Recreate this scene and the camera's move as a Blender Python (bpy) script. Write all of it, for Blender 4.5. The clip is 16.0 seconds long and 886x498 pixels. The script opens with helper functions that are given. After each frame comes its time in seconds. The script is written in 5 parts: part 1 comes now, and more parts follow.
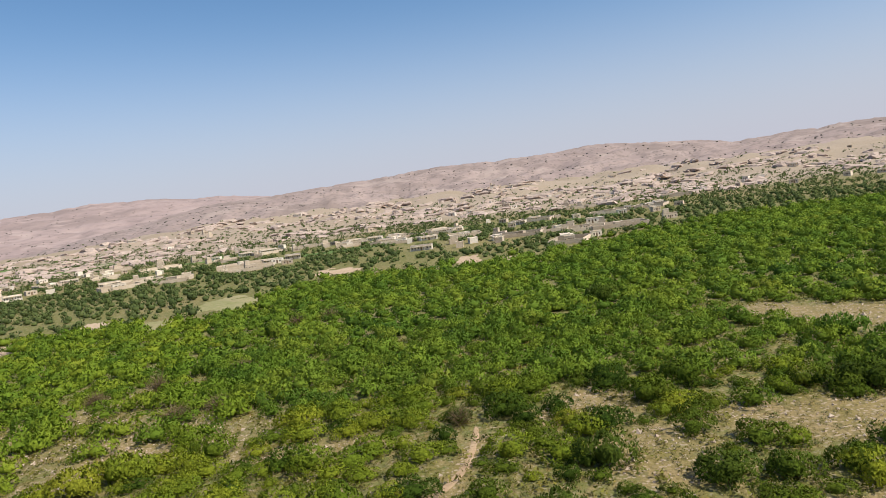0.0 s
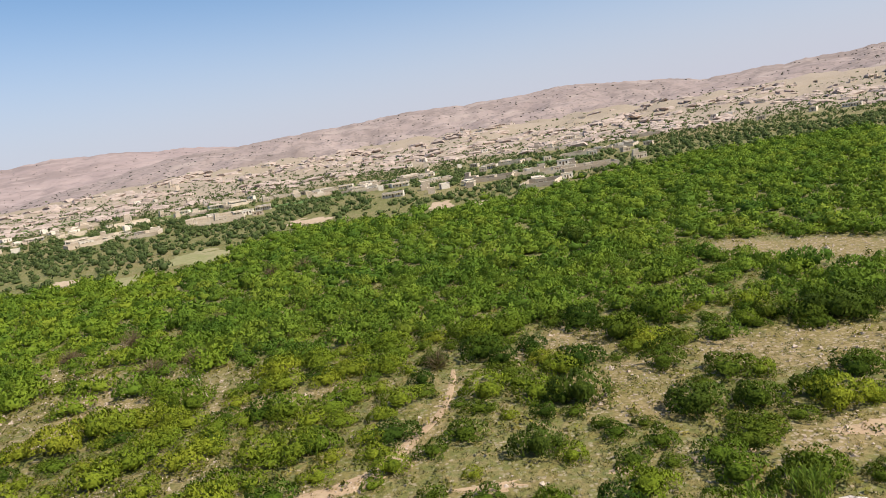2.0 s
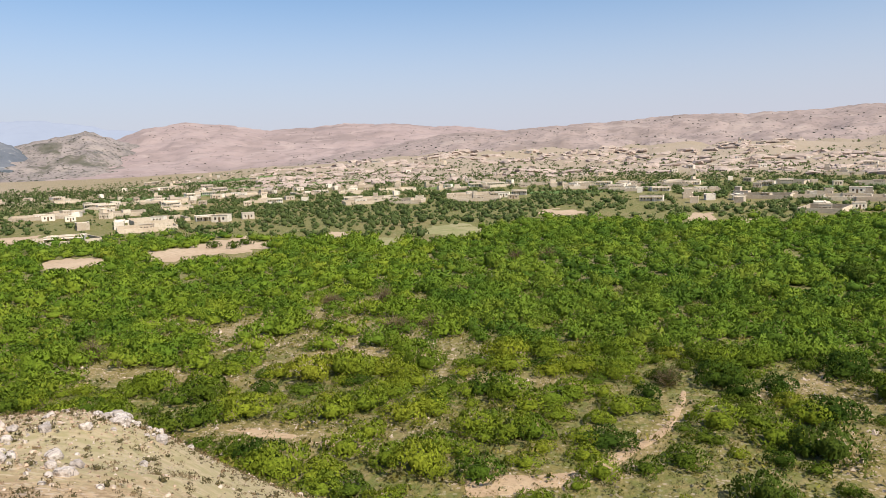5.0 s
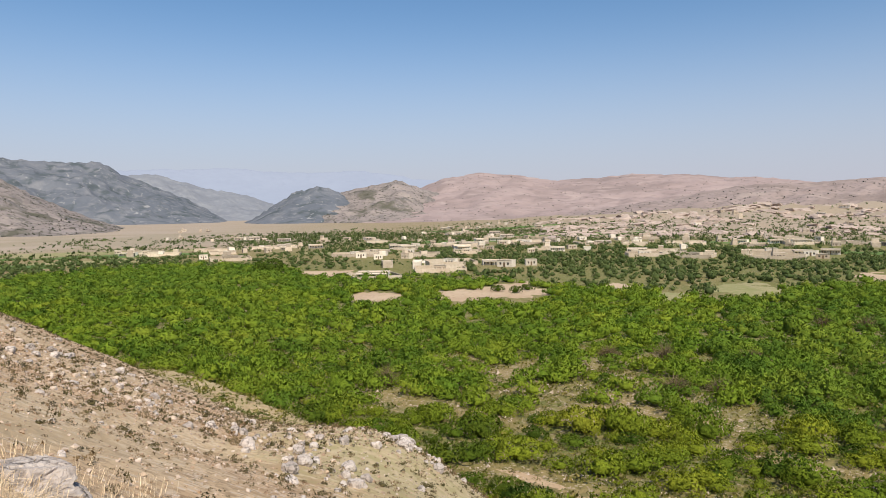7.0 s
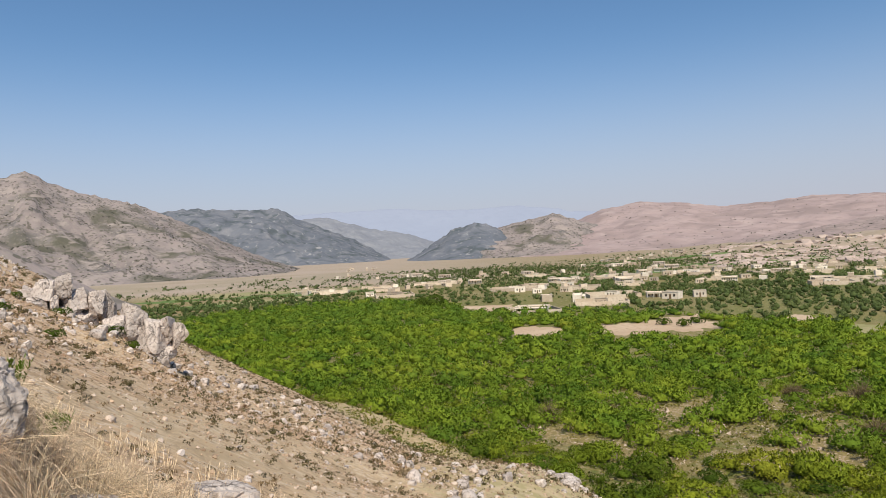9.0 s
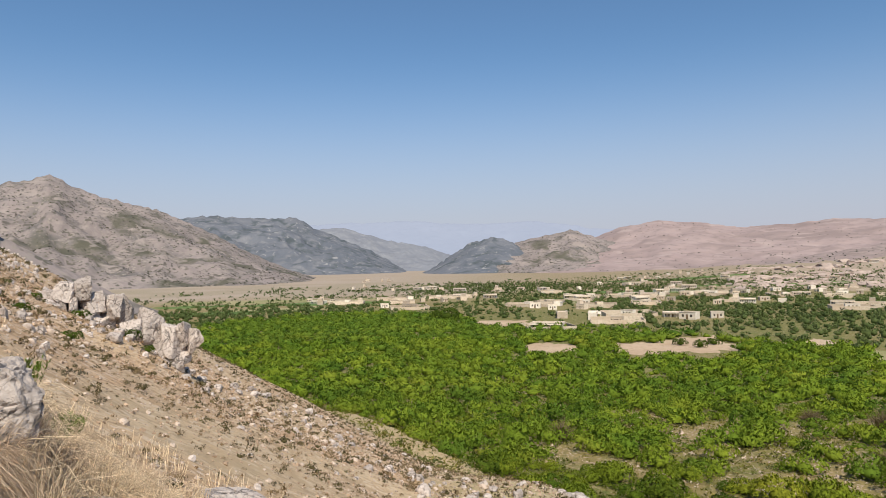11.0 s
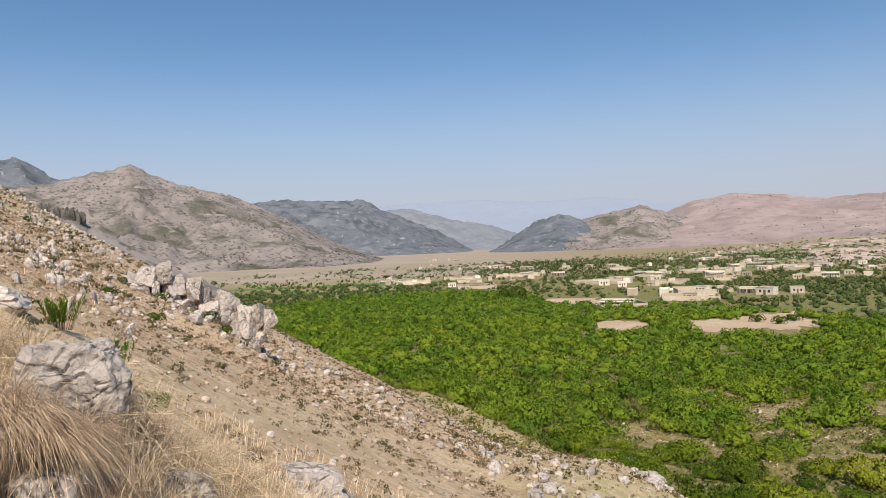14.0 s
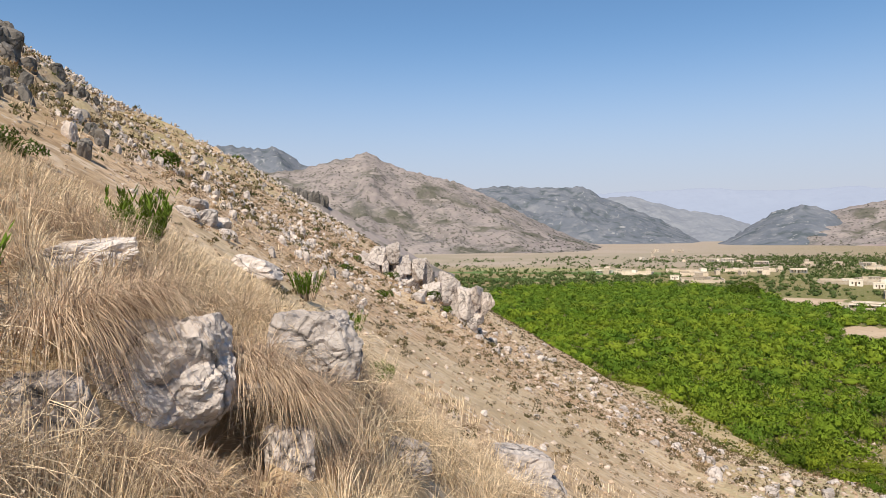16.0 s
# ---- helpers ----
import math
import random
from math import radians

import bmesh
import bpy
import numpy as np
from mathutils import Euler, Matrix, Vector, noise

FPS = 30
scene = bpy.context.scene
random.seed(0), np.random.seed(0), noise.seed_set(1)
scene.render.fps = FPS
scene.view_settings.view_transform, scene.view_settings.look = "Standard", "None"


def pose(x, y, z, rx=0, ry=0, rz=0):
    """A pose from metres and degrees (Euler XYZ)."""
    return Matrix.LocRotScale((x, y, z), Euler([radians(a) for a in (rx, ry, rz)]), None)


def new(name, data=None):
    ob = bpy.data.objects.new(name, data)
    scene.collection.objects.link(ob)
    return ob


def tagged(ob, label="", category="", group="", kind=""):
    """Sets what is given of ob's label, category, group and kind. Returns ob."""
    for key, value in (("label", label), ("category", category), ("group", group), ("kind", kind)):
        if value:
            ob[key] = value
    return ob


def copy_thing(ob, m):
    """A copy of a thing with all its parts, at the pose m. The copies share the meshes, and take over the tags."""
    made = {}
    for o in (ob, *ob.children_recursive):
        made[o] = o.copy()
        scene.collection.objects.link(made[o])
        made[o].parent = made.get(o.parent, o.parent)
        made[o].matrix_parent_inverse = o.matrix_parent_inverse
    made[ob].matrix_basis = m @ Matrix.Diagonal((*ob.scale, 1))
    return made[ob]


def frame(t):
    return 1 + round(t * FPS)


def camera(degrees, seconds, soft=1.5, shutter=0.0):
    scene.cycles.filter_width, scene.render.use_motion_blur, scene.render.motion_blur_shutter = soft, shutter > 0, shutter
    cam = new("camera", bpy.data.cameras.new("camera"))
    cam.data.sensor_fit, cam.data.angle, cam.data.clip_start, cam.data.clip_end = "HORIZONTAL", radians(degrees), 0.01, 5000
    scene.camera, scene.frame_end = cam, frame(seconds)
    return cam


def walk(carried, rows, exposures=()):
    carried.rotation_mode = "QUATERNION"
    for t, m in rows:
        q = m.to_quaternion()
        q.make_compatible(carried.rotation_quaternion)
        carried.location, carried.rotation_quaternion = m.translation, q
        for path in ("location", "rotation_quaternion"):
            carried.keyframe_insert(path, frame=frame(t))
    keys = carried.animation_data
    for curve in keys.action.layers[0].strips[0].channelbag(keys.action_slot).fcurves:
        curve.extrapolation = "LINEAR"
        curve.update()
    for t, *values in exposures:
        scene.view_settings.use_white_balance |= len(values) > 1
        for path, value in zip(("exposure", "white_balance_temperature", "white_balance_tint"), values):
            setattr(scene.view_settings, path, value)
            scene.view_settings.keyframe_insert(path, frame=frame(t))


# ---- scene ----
H = 25.0  # height of the eye over the valley floor
cam = camera(64.74, 16.0, soft=0.7)
# seconds, yaw (to the left), pitch, lean to the right
TURNS = [
    (0.0, -3.1, -4.4, 7.5),
    (0.1, -1.79, -4.88, 8.75),
    (0.5, -1.01, -7.18, 6.97),
    (1.0, 2.25, -4.54, 7.99),
    (1.5, 0.11, -6.16, 7.88),
    (2.0, -4.69, -9.09, 9.06),
    (2.5, -5.21, -14.78, 9.53),
    (3.0, -5.74, -13.1, 6.51),
    (3.5, -3.07, -11.09, 3.98),
    (4.0, 2.68, -10.06, 5.88),
    (4.5, 9.78, -9.32, 2.16),
    (5.0, 15.4, -7.77, 2.08),
    (5.2, 19.45, -6.96, 1.54),
    (7.3, 39.57, -2.22, 1.48),
    (7.5, 40.57, -1.38, 1.88),
    (8.0, 43.5, -0.22, 2.39),
    (8.5, 47.09, 0.7, 2.22),
    (9.0, 50.9, 0.05, 2.74),
    (9.2, 53.38, -0.44, 2.65),
    (11.3, 51.41, 1.45, 0.59),
    (11.5, 48.52, 0.76, 0.4),
    (12.0, 46.8, 0.95, -0.23),
    (12.5, 45.98, 0.4, -0.74),
    (13.0, 44.88, -0.87, 0.05),
    (13.5, 47.38, -1.6, 2.39),
    (14.0, 57.67, -0.37, 2.23),
    (14.5, 71.9, 1.74, 2.09),
    (15.0, 83.92, 2.07, 2.38),
    (15.5, 84.49, -0.77, 0.96),
    (16.0, 75.38, -1.03, 0.51),
]
walk(cam, [(t, pose(0, 0, H, 90 + pitch, 0, yaw) @ pose(0, 0, 0, 0, 0, -lean)) for t, yaw, pitch, lean in TURNS],
     exposures=[(0.0, 0.2), (0.1, 0.25), (1.5, 0.25), (2.5, 0.42), (3.0, 0.52), (3.5, 0.42), (4.5, 0.36), (5.2, 0.3), (7.3, 0.1), (9.0, 0.05), (13.5, 0.05), (14.5, 0.15), (15.5, 0.25), (16.0, 0.22)])

# ---- light ----
SUN_AZ, SUN_EL = -122.0, 52.0  # degrees to the left of +y; over the horizon
sun = new("sun", bpy.data.lights.new("sun", "SUN"))
sun.data.energy, sun.data.angle, sun.data.color = 4.9, radians(0.5), (1.0, 0.905, 0.75)
sun.matrix_world = pose(0, 0, 200, 90 - SUN_EL, 0, SUN_AZ + 180)
world = bpy.data.worlds.new("sky")
scene.world = world
world.use_nodes = True
wn = world.node_tree.nodes
sky = wn.new("ShaderNodeTexSky")
sky.sky_type, sky.sun_disc = "NISHITA", False
sky.sun_elevation, sky.sun_rotation = radians(SUN_EL), radians(-SUN_AZ)
sky.altitude, sky.air_density, sky.dust_density, sky.ozone_density = 300, 1.0, 0.6, 2.0
sky_link = world.node_tree.links.new
sky_at = wn.new("ShaderNodeTexCoord")
sky_xyz = wn.new("ShaderNodeSeparateXYZ")
sky_link(sky_at.outputs["Generated"], sky_xyz.inputs[0])
low = wn.new("ShaderNodeMapRange")  # dust haze, thick along the horizon and thinning upwards
low.interpolation_type = "SMOOTHERSTEP"
for key, v in (("From Min", -0.05), ("From Max", 0.33), ("To Min", 0.95), ("To Max", 0.0)):
    low.inputs[key].default_value = v
sky_link(sky_xyz.outputs["Z"], low.inputs["Value"])
hazy = wn.new("ShaderNodeMix")
hazy.data_type = "RGBA"
hazy.inputs[7].default_value = (4.85, 4.82, 5.72, 1)
sky_link(low.outputs["Result"], hazy.inputs["Factor"])
deep = wn.new("ShaderNodeMix")
deep.data_type, deep.blend_type = "RGBA", "MULTIPLY"
deep.inputs["Factor"].default_value = 1.0
deep.inputs[7].default_value = (0.80, 1.0, 1.12, 1)
sky_link(sky.outputs["Color"], deep.inputs[6])
sky_link(deep.outputs[2], hazy.inputs[6])
sky_link(hazy.outputs[2], wn["Background"].inputs["Color"])
wn["Background"].inputs["Strength"].default_value = 0.1


# ---- numbers ----
def unit(az):
    """The level direction az degrees to the left of +y."""
    return np.array((-math.sin(radians(az)), math.cos(radians(az))))


def hashed(i, j, seed):
    n = (i.astype(np.int64) * 374761393 + j.astype(np.int64) * 668265263 + seed * 974711) & 0x7FFFFFFF
    n = ((n ^ (n >> 13)) * 1274126177) & 0x7FFFFFFF
    return ((n ^ (n >> 16)) & 0xFFFF) / 65535.0


def value(x, y, seed=0):
    """Smooth noise from 0 to 1 with a wavelength of about one."""
    xi, yi = np.floor(x), np.floor(y)
    fx, fy = x - xi, y - yi
    fx, fy = fx * fx * (3 - 2 * fx), fy * fy * (3 - 2 * fy)
    a, b = hashed(xi, yi, seed), hashed(xi + 1, yi, seed)
    c, d = hashed(xi, yi + 1, seed), hashed(xi + 1, yi + 1, seed)
    return (a * (1 - fx) + b * fx) * (1 - fy) + (c * (1 - fx) + d * fx) * fy


def fbm(x, y, octaves=4, seed=0, ridged=False):
    total, weight, norm = 0.0, 1.0, 0.0
    for k in range(octaves):
        v = value(x * 2 ** k + 17.3 * k, y * 2 ** k - 9.1 * k, seed + k)
        total = total + weight * (1 - np.abs(2 * v - 1) if ridged else v)
        norm, weight = norm + weight, weight * 0.5
    return total / norm


def step(a, b, x):
    s = np.clip((np.asarray(x, float) - a) / (b - a), 0, 1)
    return s * s * (3 - 2 * s)


def polar(x, y):
    return np.degrees(np.arctan2(-x, y)), np.hypot(x, y)


# ---- the lie of the land ----
def valley_z(x, y):
    """The valley floor, the eroded bench under the ridge and the far plain."""
    az, r = polar(x, y)
    bench = step(470, 1050, r) * (1 - step(12, 42, az)) * (1 - step(100, 130, np.abs(az)))
    gully = fbm(x / 70, y / 70, 4, 5, True)
    z = bench * (21 + 26 * (gully - 0.62)) + 3 * bench * (fbm(x / 18, y / 18, 3, 8, True) - 0.6)
    return z + 0.5 * (fbm(x / 14, y / 14, 3, 3) - 0.5) * step(30, 60, r) + 5 * step(900, 1600, r) * step(60, 85, az)


def hill_z(x, y):
    """The steep hillside on which the camera stands: it falls towards the valley and rises behind."""
    az, r = polar(x, y)
    u, v = 0.1736 * x + 0.9848 * y, -0.9848 * x + 0.1736 * y
    z = H - 1.6 - 0.6 * u
    z = z + 3.2 * np.exp(-((az - 42) / 10) ** 2 - ((r - 42) / 15) ** 2)  # spur
    z = z - 1.1 * np.exp(-((az - 75) / 22) ** 2 - ((r - 34) / 20) ** 2)  # gully
    z = z + 0.45 * np.exp(-((az - 98) / 24) ** 2 - ((r - 4.5) / 2.6) ** 2)  # grassy hump
    z = z + 0.7 * np.exp(-((az - 75.5) / 4.5) ** 2 - ((r - 37) / 5) ** 2)  # under the crags
    crag = step(-6, -22, u) * step(22, 40, r)
    z = z + (0.35 + 2.4 * crag) * (fbm(x / 6, y / 6, 2, 21, True) - 0.6) * step(5, 25, r) * 1.6
    z = z + 0.16 * (fbm(x / 1.3, y / 1.3, 3, 31) - 0.5) * step(1.0, 4, r) * (1 - step(10, 22, r))
    z = z + 0.42 * np.exp(-((az - 85) / 5.5) ** 2 - ((r - 4.5) / 0.9) ** 2)
    z = z - 0.95 * step(1.0, 0.72, np.hypot((x + 3.40) / 0.36, (y + 0.17) / 0.22))  # hollow under a boulder
    z = z - 0.22 * np.exp(-((x + 3.0) / 0.14) ** 2 - ((y + 0.13) / 0.13) ** 2)
    z = z + 1.25 * np.exp(-((az + 20) / 24) ** 2 - ((r - 13.5) / 5) ** 2)  # grassy brow
    z = z + 2.3 * np.exp(-((z + 1.2) / 2.1) ** 2) * step(42, 50, az) * step(72, 64, az)  # apron at the foot
    z = z - 2.3 * np.exp(-((az - 102) / 7.5) ** 2) * step(22, 60, r)
    z = z - 0.9 * np.logaddexp(0, (v - 125) / 9) * 9 * 0.8
    z = H + 95 - 12 * np.logaddexp(0, (H + 95 - z) / 12)
    return 1.3 * np.logaddexp(z / 1.3, -1.2)


def land_z(x, y):
    return np.maximum(valley_z(x, y), hill_z(x, y))


def land(x, y):
    """The height of the land under one point."""
    return float(land_z(np.array([float(x)]), np.array([float(y)]))[0])


def on_ray(az, el, start=1.2, reach=200.0):
    """How far away the land lies in a direction, az to the left of +y and el over the level."""
    r = np.geomspace(start, reach, 900)
    d = unit(az)
    met = H + r * math.tan(radians(el)) <= land_z(r * d[0], r * d[1])
    return float(r[int(np.argmax(met))]) if met.any() else reach


# ---- meshes ----
def mesh_of(name, verts, faces, material=None, smooth=False, normals=None):
    """A mesh from an array of places and an array of faces that have all as many corners."""
    verts, faces = np.asarray(verts, np.float32), np.asarray(faces, np.int32)
    n, k = faces.shape
    me = bpy.data.meshes.new(name)
    me.vertices.add(len(verts))
    me.vertices.foreach_set("co", verts.ravel())
    me.loops.add(n * k)
    me.loops.foreach_set("vertex_index", faces.ravel())
    me.polygons.add(n)
    me.polygons.foreach_set("loop_start", np.arange(n, dtype=np.int32) * k)
    me.polygons.foreach_set("use_smooth", np.full(n, smooth))
    me.update(calc_edges=True)
    me.validate()
    if normals is not None:  # leaves take the light as the rounded crown does that they cover
        me.polygons.foreach_set("use_smooth", np.full(n, True))
        me.normals_split_custom_set_from_vertices(normals)
    if material:
        me.materials.append(material)
    return me


def grid_faces(rows, cols, closed=False):
    i, j = np.meshgrid(np.arange(rows - 1), np.arange(cols if closed else cols - 1), indexing="ij")
    i, j = i.ravel(), j.ravel()
    k = (j + 1) % cols
    return np.stack((i * cols + j, i * cols + k, (i + 1) * cols + k, (i + 1) * cols + j), 1)


def fan(lo, hi, fine, coarse):
    """Directions all round, fine between lo and hi."""
    inside = np.arange(lo, hi, fine)
    return np.concatenate((inside, np.arange(hi, lo + 360, coarse)))


def sheet(name, radii, azimuths, height, material):
    """A round sheet of ground with its middle under the eye."""
    a, r = np.meshgrid(np.radians(azimuths), radii)
    x, y = -r * np.sin(a), r * np.cos(a)
    z = height(x, y)
    verts = np.stack((x.ravel(), y.ravel(), z.ravel()), 1)
    return new(name, mesh_of(name, verts, grid_faces(*r.shape, closed=True)[:, ::-1], material, True))


# ---- materials ----
def material(name, colours, scale=1.0, fine=12.0, rough=0.9, bump=0.3, bump_scale=None, spread=0.5, island=False, thing=False, distort=0.3):
    """A rough natural surface: three colours mixed by noise at two sizes (in waves a metre), with fine relief; island and thing vary its brightness piece by piece."""
    m = bpy.data.materials.new(name)
    m.use_nodes = True
    nt = m.node_tree
    nodes, link = nt.nodes, nt.links.new
    bsdf = nodes["Principled BSDF"]
    bsdf.inputs["Roughness"].default_value = rough
    bsdf.inputs["Specular IOR Level"].default_value = 0.2
    where = nodes.new("ShaderNodeNewGeometry")

    def noise_at(waves, detail=4.0):
        n = nodes.new("ShaderNodeTexNoise")
        n.inputs["Scale"].default_value, n.inputs["Detail"].default_value, n.inputs["Distortion"].default_value = waves, detail, distort
        link(where.outputs["Position"], n.inputs["Vector"])
        return n.outputs["Fac"]

    def mix(kind, fac, a, b):
        n = nodes.new("ShaderNodeMix")
        n.data_type, n.blend_type = "RGBA", kind
        for socket, v in ((n.inputs["Factor"], fac), (n.inputs[6], a), (n.inputs[7], b)):
            if isinstance(v, (float, int)):
                socket.default_value = v
            elif isinstance(v, tuple):
                socket.default_value = (*v, 1)
            else:
                link(v, socket)
        return n.outputs[2]

    def sharpen(v, lo, hi, to_lo=0.0, to_hi=1.0):
        n = nodes.new("ShaderNodeMapRange")
        link(v, n.inputs["Value"])
        for k, f in zip(("From Min", "From Max", "To Min", "To Max"), (lo, hi, to_lo, to_hi)):
            n.inputs[k].default_value = f
        return n.outputs["Result"]

    half = spread / 2
    colour = mix("MIX", sharpen(noise_at(scale), 0.5 - half * 0.5, 0.5 + half * 0.5), colours[0], colours[1])
    colour = mix("MIX", sharpen(noise_at(fine), 0.5, 0.5 + half), colour, colours[2])
    if island:
        island = 0.2 if island is True else island
        colour = mix("MULTIPLY", 1.0, colour, sharpen(where.outputs["Random Per Island"], 0, 1, 1 - island, 1 + island))
    if thing:
        info = nodes.new("ShaderNodeObjectInfo")
        colour = mix("MULTIPLY", 1.0, colour, sharpen(info.outputs["Random"], 0, 1, 0.75, 1.25))
    link(colour, bsdf.inputs["Base Color"])
    if bump:
        b = nodes.new("ShaderNodeBump")
        b.inputs["Strength"].default_value = bump
        b.inputs["Distance"].default_value = 0.5 / (bump_scale or fine)
        link(noise_at(bump_scale or fine, 6.0), b.inputs["Height"])
        link(b.outputs["Normal"], bsdf.inputs["Normal"])
    return m


def leafy(name, colours, scale=0.12, fine=0.5, rough=0.6, tone="", leafwise=0.2):
    """Leaves: green that changes from bush to bush and leaf to leaf, and lets a little light through; tone says what tells the bushes apart."""
    m = material(name, colours, scale, fine, 0.85, 0.0, island=leafwise, spread=0.7)
    m.node_tree.nodes["Principled BSDF"].inputs["Specular IOR Level"].default_value = 0.08
    nt = m.node_tree
    bsdf = nt.nodes["Principled BSDF"]
    colour = bsdf.inputs["Base Color"].links[0].from_socket
    if tone:
        if tone == "thing":
            each = nt.nodes.new("ShaderNodeObjectInfo").outputs["Random"]
        else:
            at = nt.nodes.new("ShaderNodeAttribute")
            at.attribute_name = "tone"
            each = at.outputs["Fac"]
        kinds = nt.nodes.new("ShaderNodeValToRGB")
        ramp = kinds.color_ramp
        ramp.elements[0].color, ramp.elements[1].color = (0.42, 0.56, 0.66, 1) if tone == "thing" else (0.55, 0.67, 0.8, 1), (1.25, 1.08, 1.2, 1)
        for place, c in ((0.3, (0.86, 0.92, 0.95, 1)), (0.65, (1.0, 1.0, 1.0, 1)), (0.92, (1.2, 1.12, 1.1, 1))):
            ramp.elements.new(place).color = c
        nt.links.new(each, kinds.inputs["Fac"])
        times = nt.nodes.new("ShaderNodeMix")
        times.data_type, times.blend_type = "RGBA", "MULTIPLY"
        times.inputs["Factor"].default_value = 1.0
        nt.links.new(colour, times.inputs[6])
        nt.links.new(kinds.outputs["Color"], times.inputs[7])
        colour = times.outputs[2]
        nt.links.new(colour, bsdf.inputs["Base Color"])
    shine = nt.nodes.new("ShaderNodeBsdfTranslucent")
    nt.links.new(colour, shine.inputs["Color"])
    both = nt.nodes.new("ShaderNodeMixShader")
    both.inputs["Fac"].default_value = 0.3
    nt.links.new(bsdf.outputs[0], both.inputs[1])
    nt.links.new(shine.outputs[0], both.inputs[2])
    nt.links.new(both.outputs[0], nt.nodes["Material Output"].inputs["Surface"])
    return m


SCRUB = material("scrub_floor", ((0.29, 0.22, 0.11), (0.21, 0.17, 0.06), (0.11, 0.095, 0.036)), 0.25, 1.9, 0.95, 1.0, 2.5, 0.6)
DIRT = material("trodden_dirt", ((0.40, 0.28, 0.18), (0.46, 0.34, 0.22), (0.30, 0.21, 0.13)), 0.5, 3.0, 0.95, 0.4)
SLOPE = material("stony_slope", ((0.52, 0.355, 0.215), (0.59, 0.42, 0.275), (0.40, 0.265, 0.15)), 0.35, 4.5, 0.95, 0.6, 7.0, 0.5)
FIELDSTONE = material("field_stone", ((0.47, 0.375, 0.30), (0.56, 0.46, 0.385), (0.25, 0.19, 0.145)), 0.8, 6.0, 0.95, 0.5, 9.0, 0.6, island=True)
# dark weathered rock, darkened further to put the crag's shade into its colour
DARKSTONE = material("dark_weathered_shaded_rock", ((0.15, 0.135, 0.12), (0.22, 0.195, 0.175), (0.075, 0.068, 0.06)), 0.6, 3.0, 0.95, 0.8, 4.0, 0.6, thing=True)
LIMESTONE = material("limestone", ((0.47, 0.405, 0.365), (0.58, 0.51, 0.465), (0.22, 0.185, 0.16)), 2.2, 9.0, 0.9, 1.0, 14.0, 0.5, thing=True)
RIDGE = material("pink_ridge", ((0.31, 0.243, 0.225), (0.35, 0.278, 0.255), (0.22, 0.175, 0.158)), 0.008, 0.04, 0.95, 0.25, 0.02, 0.5)
PINK = material("rosy_hills", ((0.325, 0.25, 0.238), (0.365, 0.284, 0.268), (0.235, 0.185, 0.175)), 0.008, 0.035, 0.95, 0.25, 0.02, 0.5)
# paler and flatter than GREY_HILL: haze is put into these base colours
FAR_GREY = material("far_grey_hazed_mountain", ((0.19, 0.202, 0.232), (0.215, 0.227, 0.255), (0.26, 0.27, 0.29)), 0.008, 0.03, 0.95, 0.3, 0.02, 0.5)
TAN_HILL = material("tan_mountain", ((0.24, 0.202, 0.19), (0.295, 0.25, 0.235), (0.10, 0.10, 0.095)), 0.009, 0.022, 0.95, 0.5, 0.03, 0.5)
# rock grey shifted towards blue, which paints the distance haze into it
GREY_HILL = material("blue_hazed_grey_mountain", ((0.12, 0.133, 0.158), (0.155, 0.165, 0.188), (0.21, 0.213, 0.228)), 0.008, 0.03, 0.95, 0.5, 0.02, 0.5)
# distance haze painted on: a bluish base colour plus a sky-toned glow
HAZE = material("haze_painted_range", ((0.10, 0.12, 0.15), (0.11, 0.13, 0.16), (0.09, 0.11, 0.14)), 0.004, 0.02, 1.0, 0.0)
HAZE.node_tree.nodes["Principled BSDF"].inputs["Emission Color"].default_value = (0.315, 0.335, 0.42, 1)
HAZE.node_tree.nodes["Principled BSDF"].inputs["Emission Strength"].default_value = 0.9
LEAF = leafy("shrub_leaves", ((0.13, 0.208, 0.023), (0.178, 0.245, 0.029), (0.098, 0.17, 0.022)), 0.04, 0.4, tone="plant")
NEAR_LEAF = leafy("near_shrub_leaves", ((0.155, 0.21, 0.018), (0.21, 0.25, 0.023), (0.112, 0.168, 0.017)), 0.05, 0.4, tone="thing", leafwise=0.35)
# yellower copy of LEAF, brightened to put full front light into the colour
FRONTLIT_LEAF = leafy("yellowish_frontlit_leaves", ((0.155, 0.235, 0.022), (0.205, 0.268, 0.028), (0.118, 0.195, 0.02)), 0.04, 0.4, tone="plant")
# deeper green, darkened further to paint in the shade of side-lit shrubs
DEEP_SHADED_LEAF = leafy("deep_green_shaded_leaves", ((0.074, 0.118, 0.012), (0.115, 0.152, 0.016), (0.05, 0.088, 0.011)), 0.05, 0.4, tone="thing", leafwise=0.35)
TREE_LEAF = leafy("tree_leaves", ((0.085, 0.125, 0.04), (0.14, 0.175, 0.06), (0.06, 0.085, 0.035)), 0.06, 0.3)
MUD = material("mud_plaster", ((0.52, 0.42, 0.32), (0.60, 0.51, 0.41), (0.42, 0.33, 0.24)), 0.15, 1.5, 0.95, 0.3, thing=True)
DARK = material("opening_shade", ((0.05, 0.045, 0.04), (0.06, 0.05, 0.045), (0.04, 0.035, 0.03)), 1.0, 5.0, 0.8, 0.1)



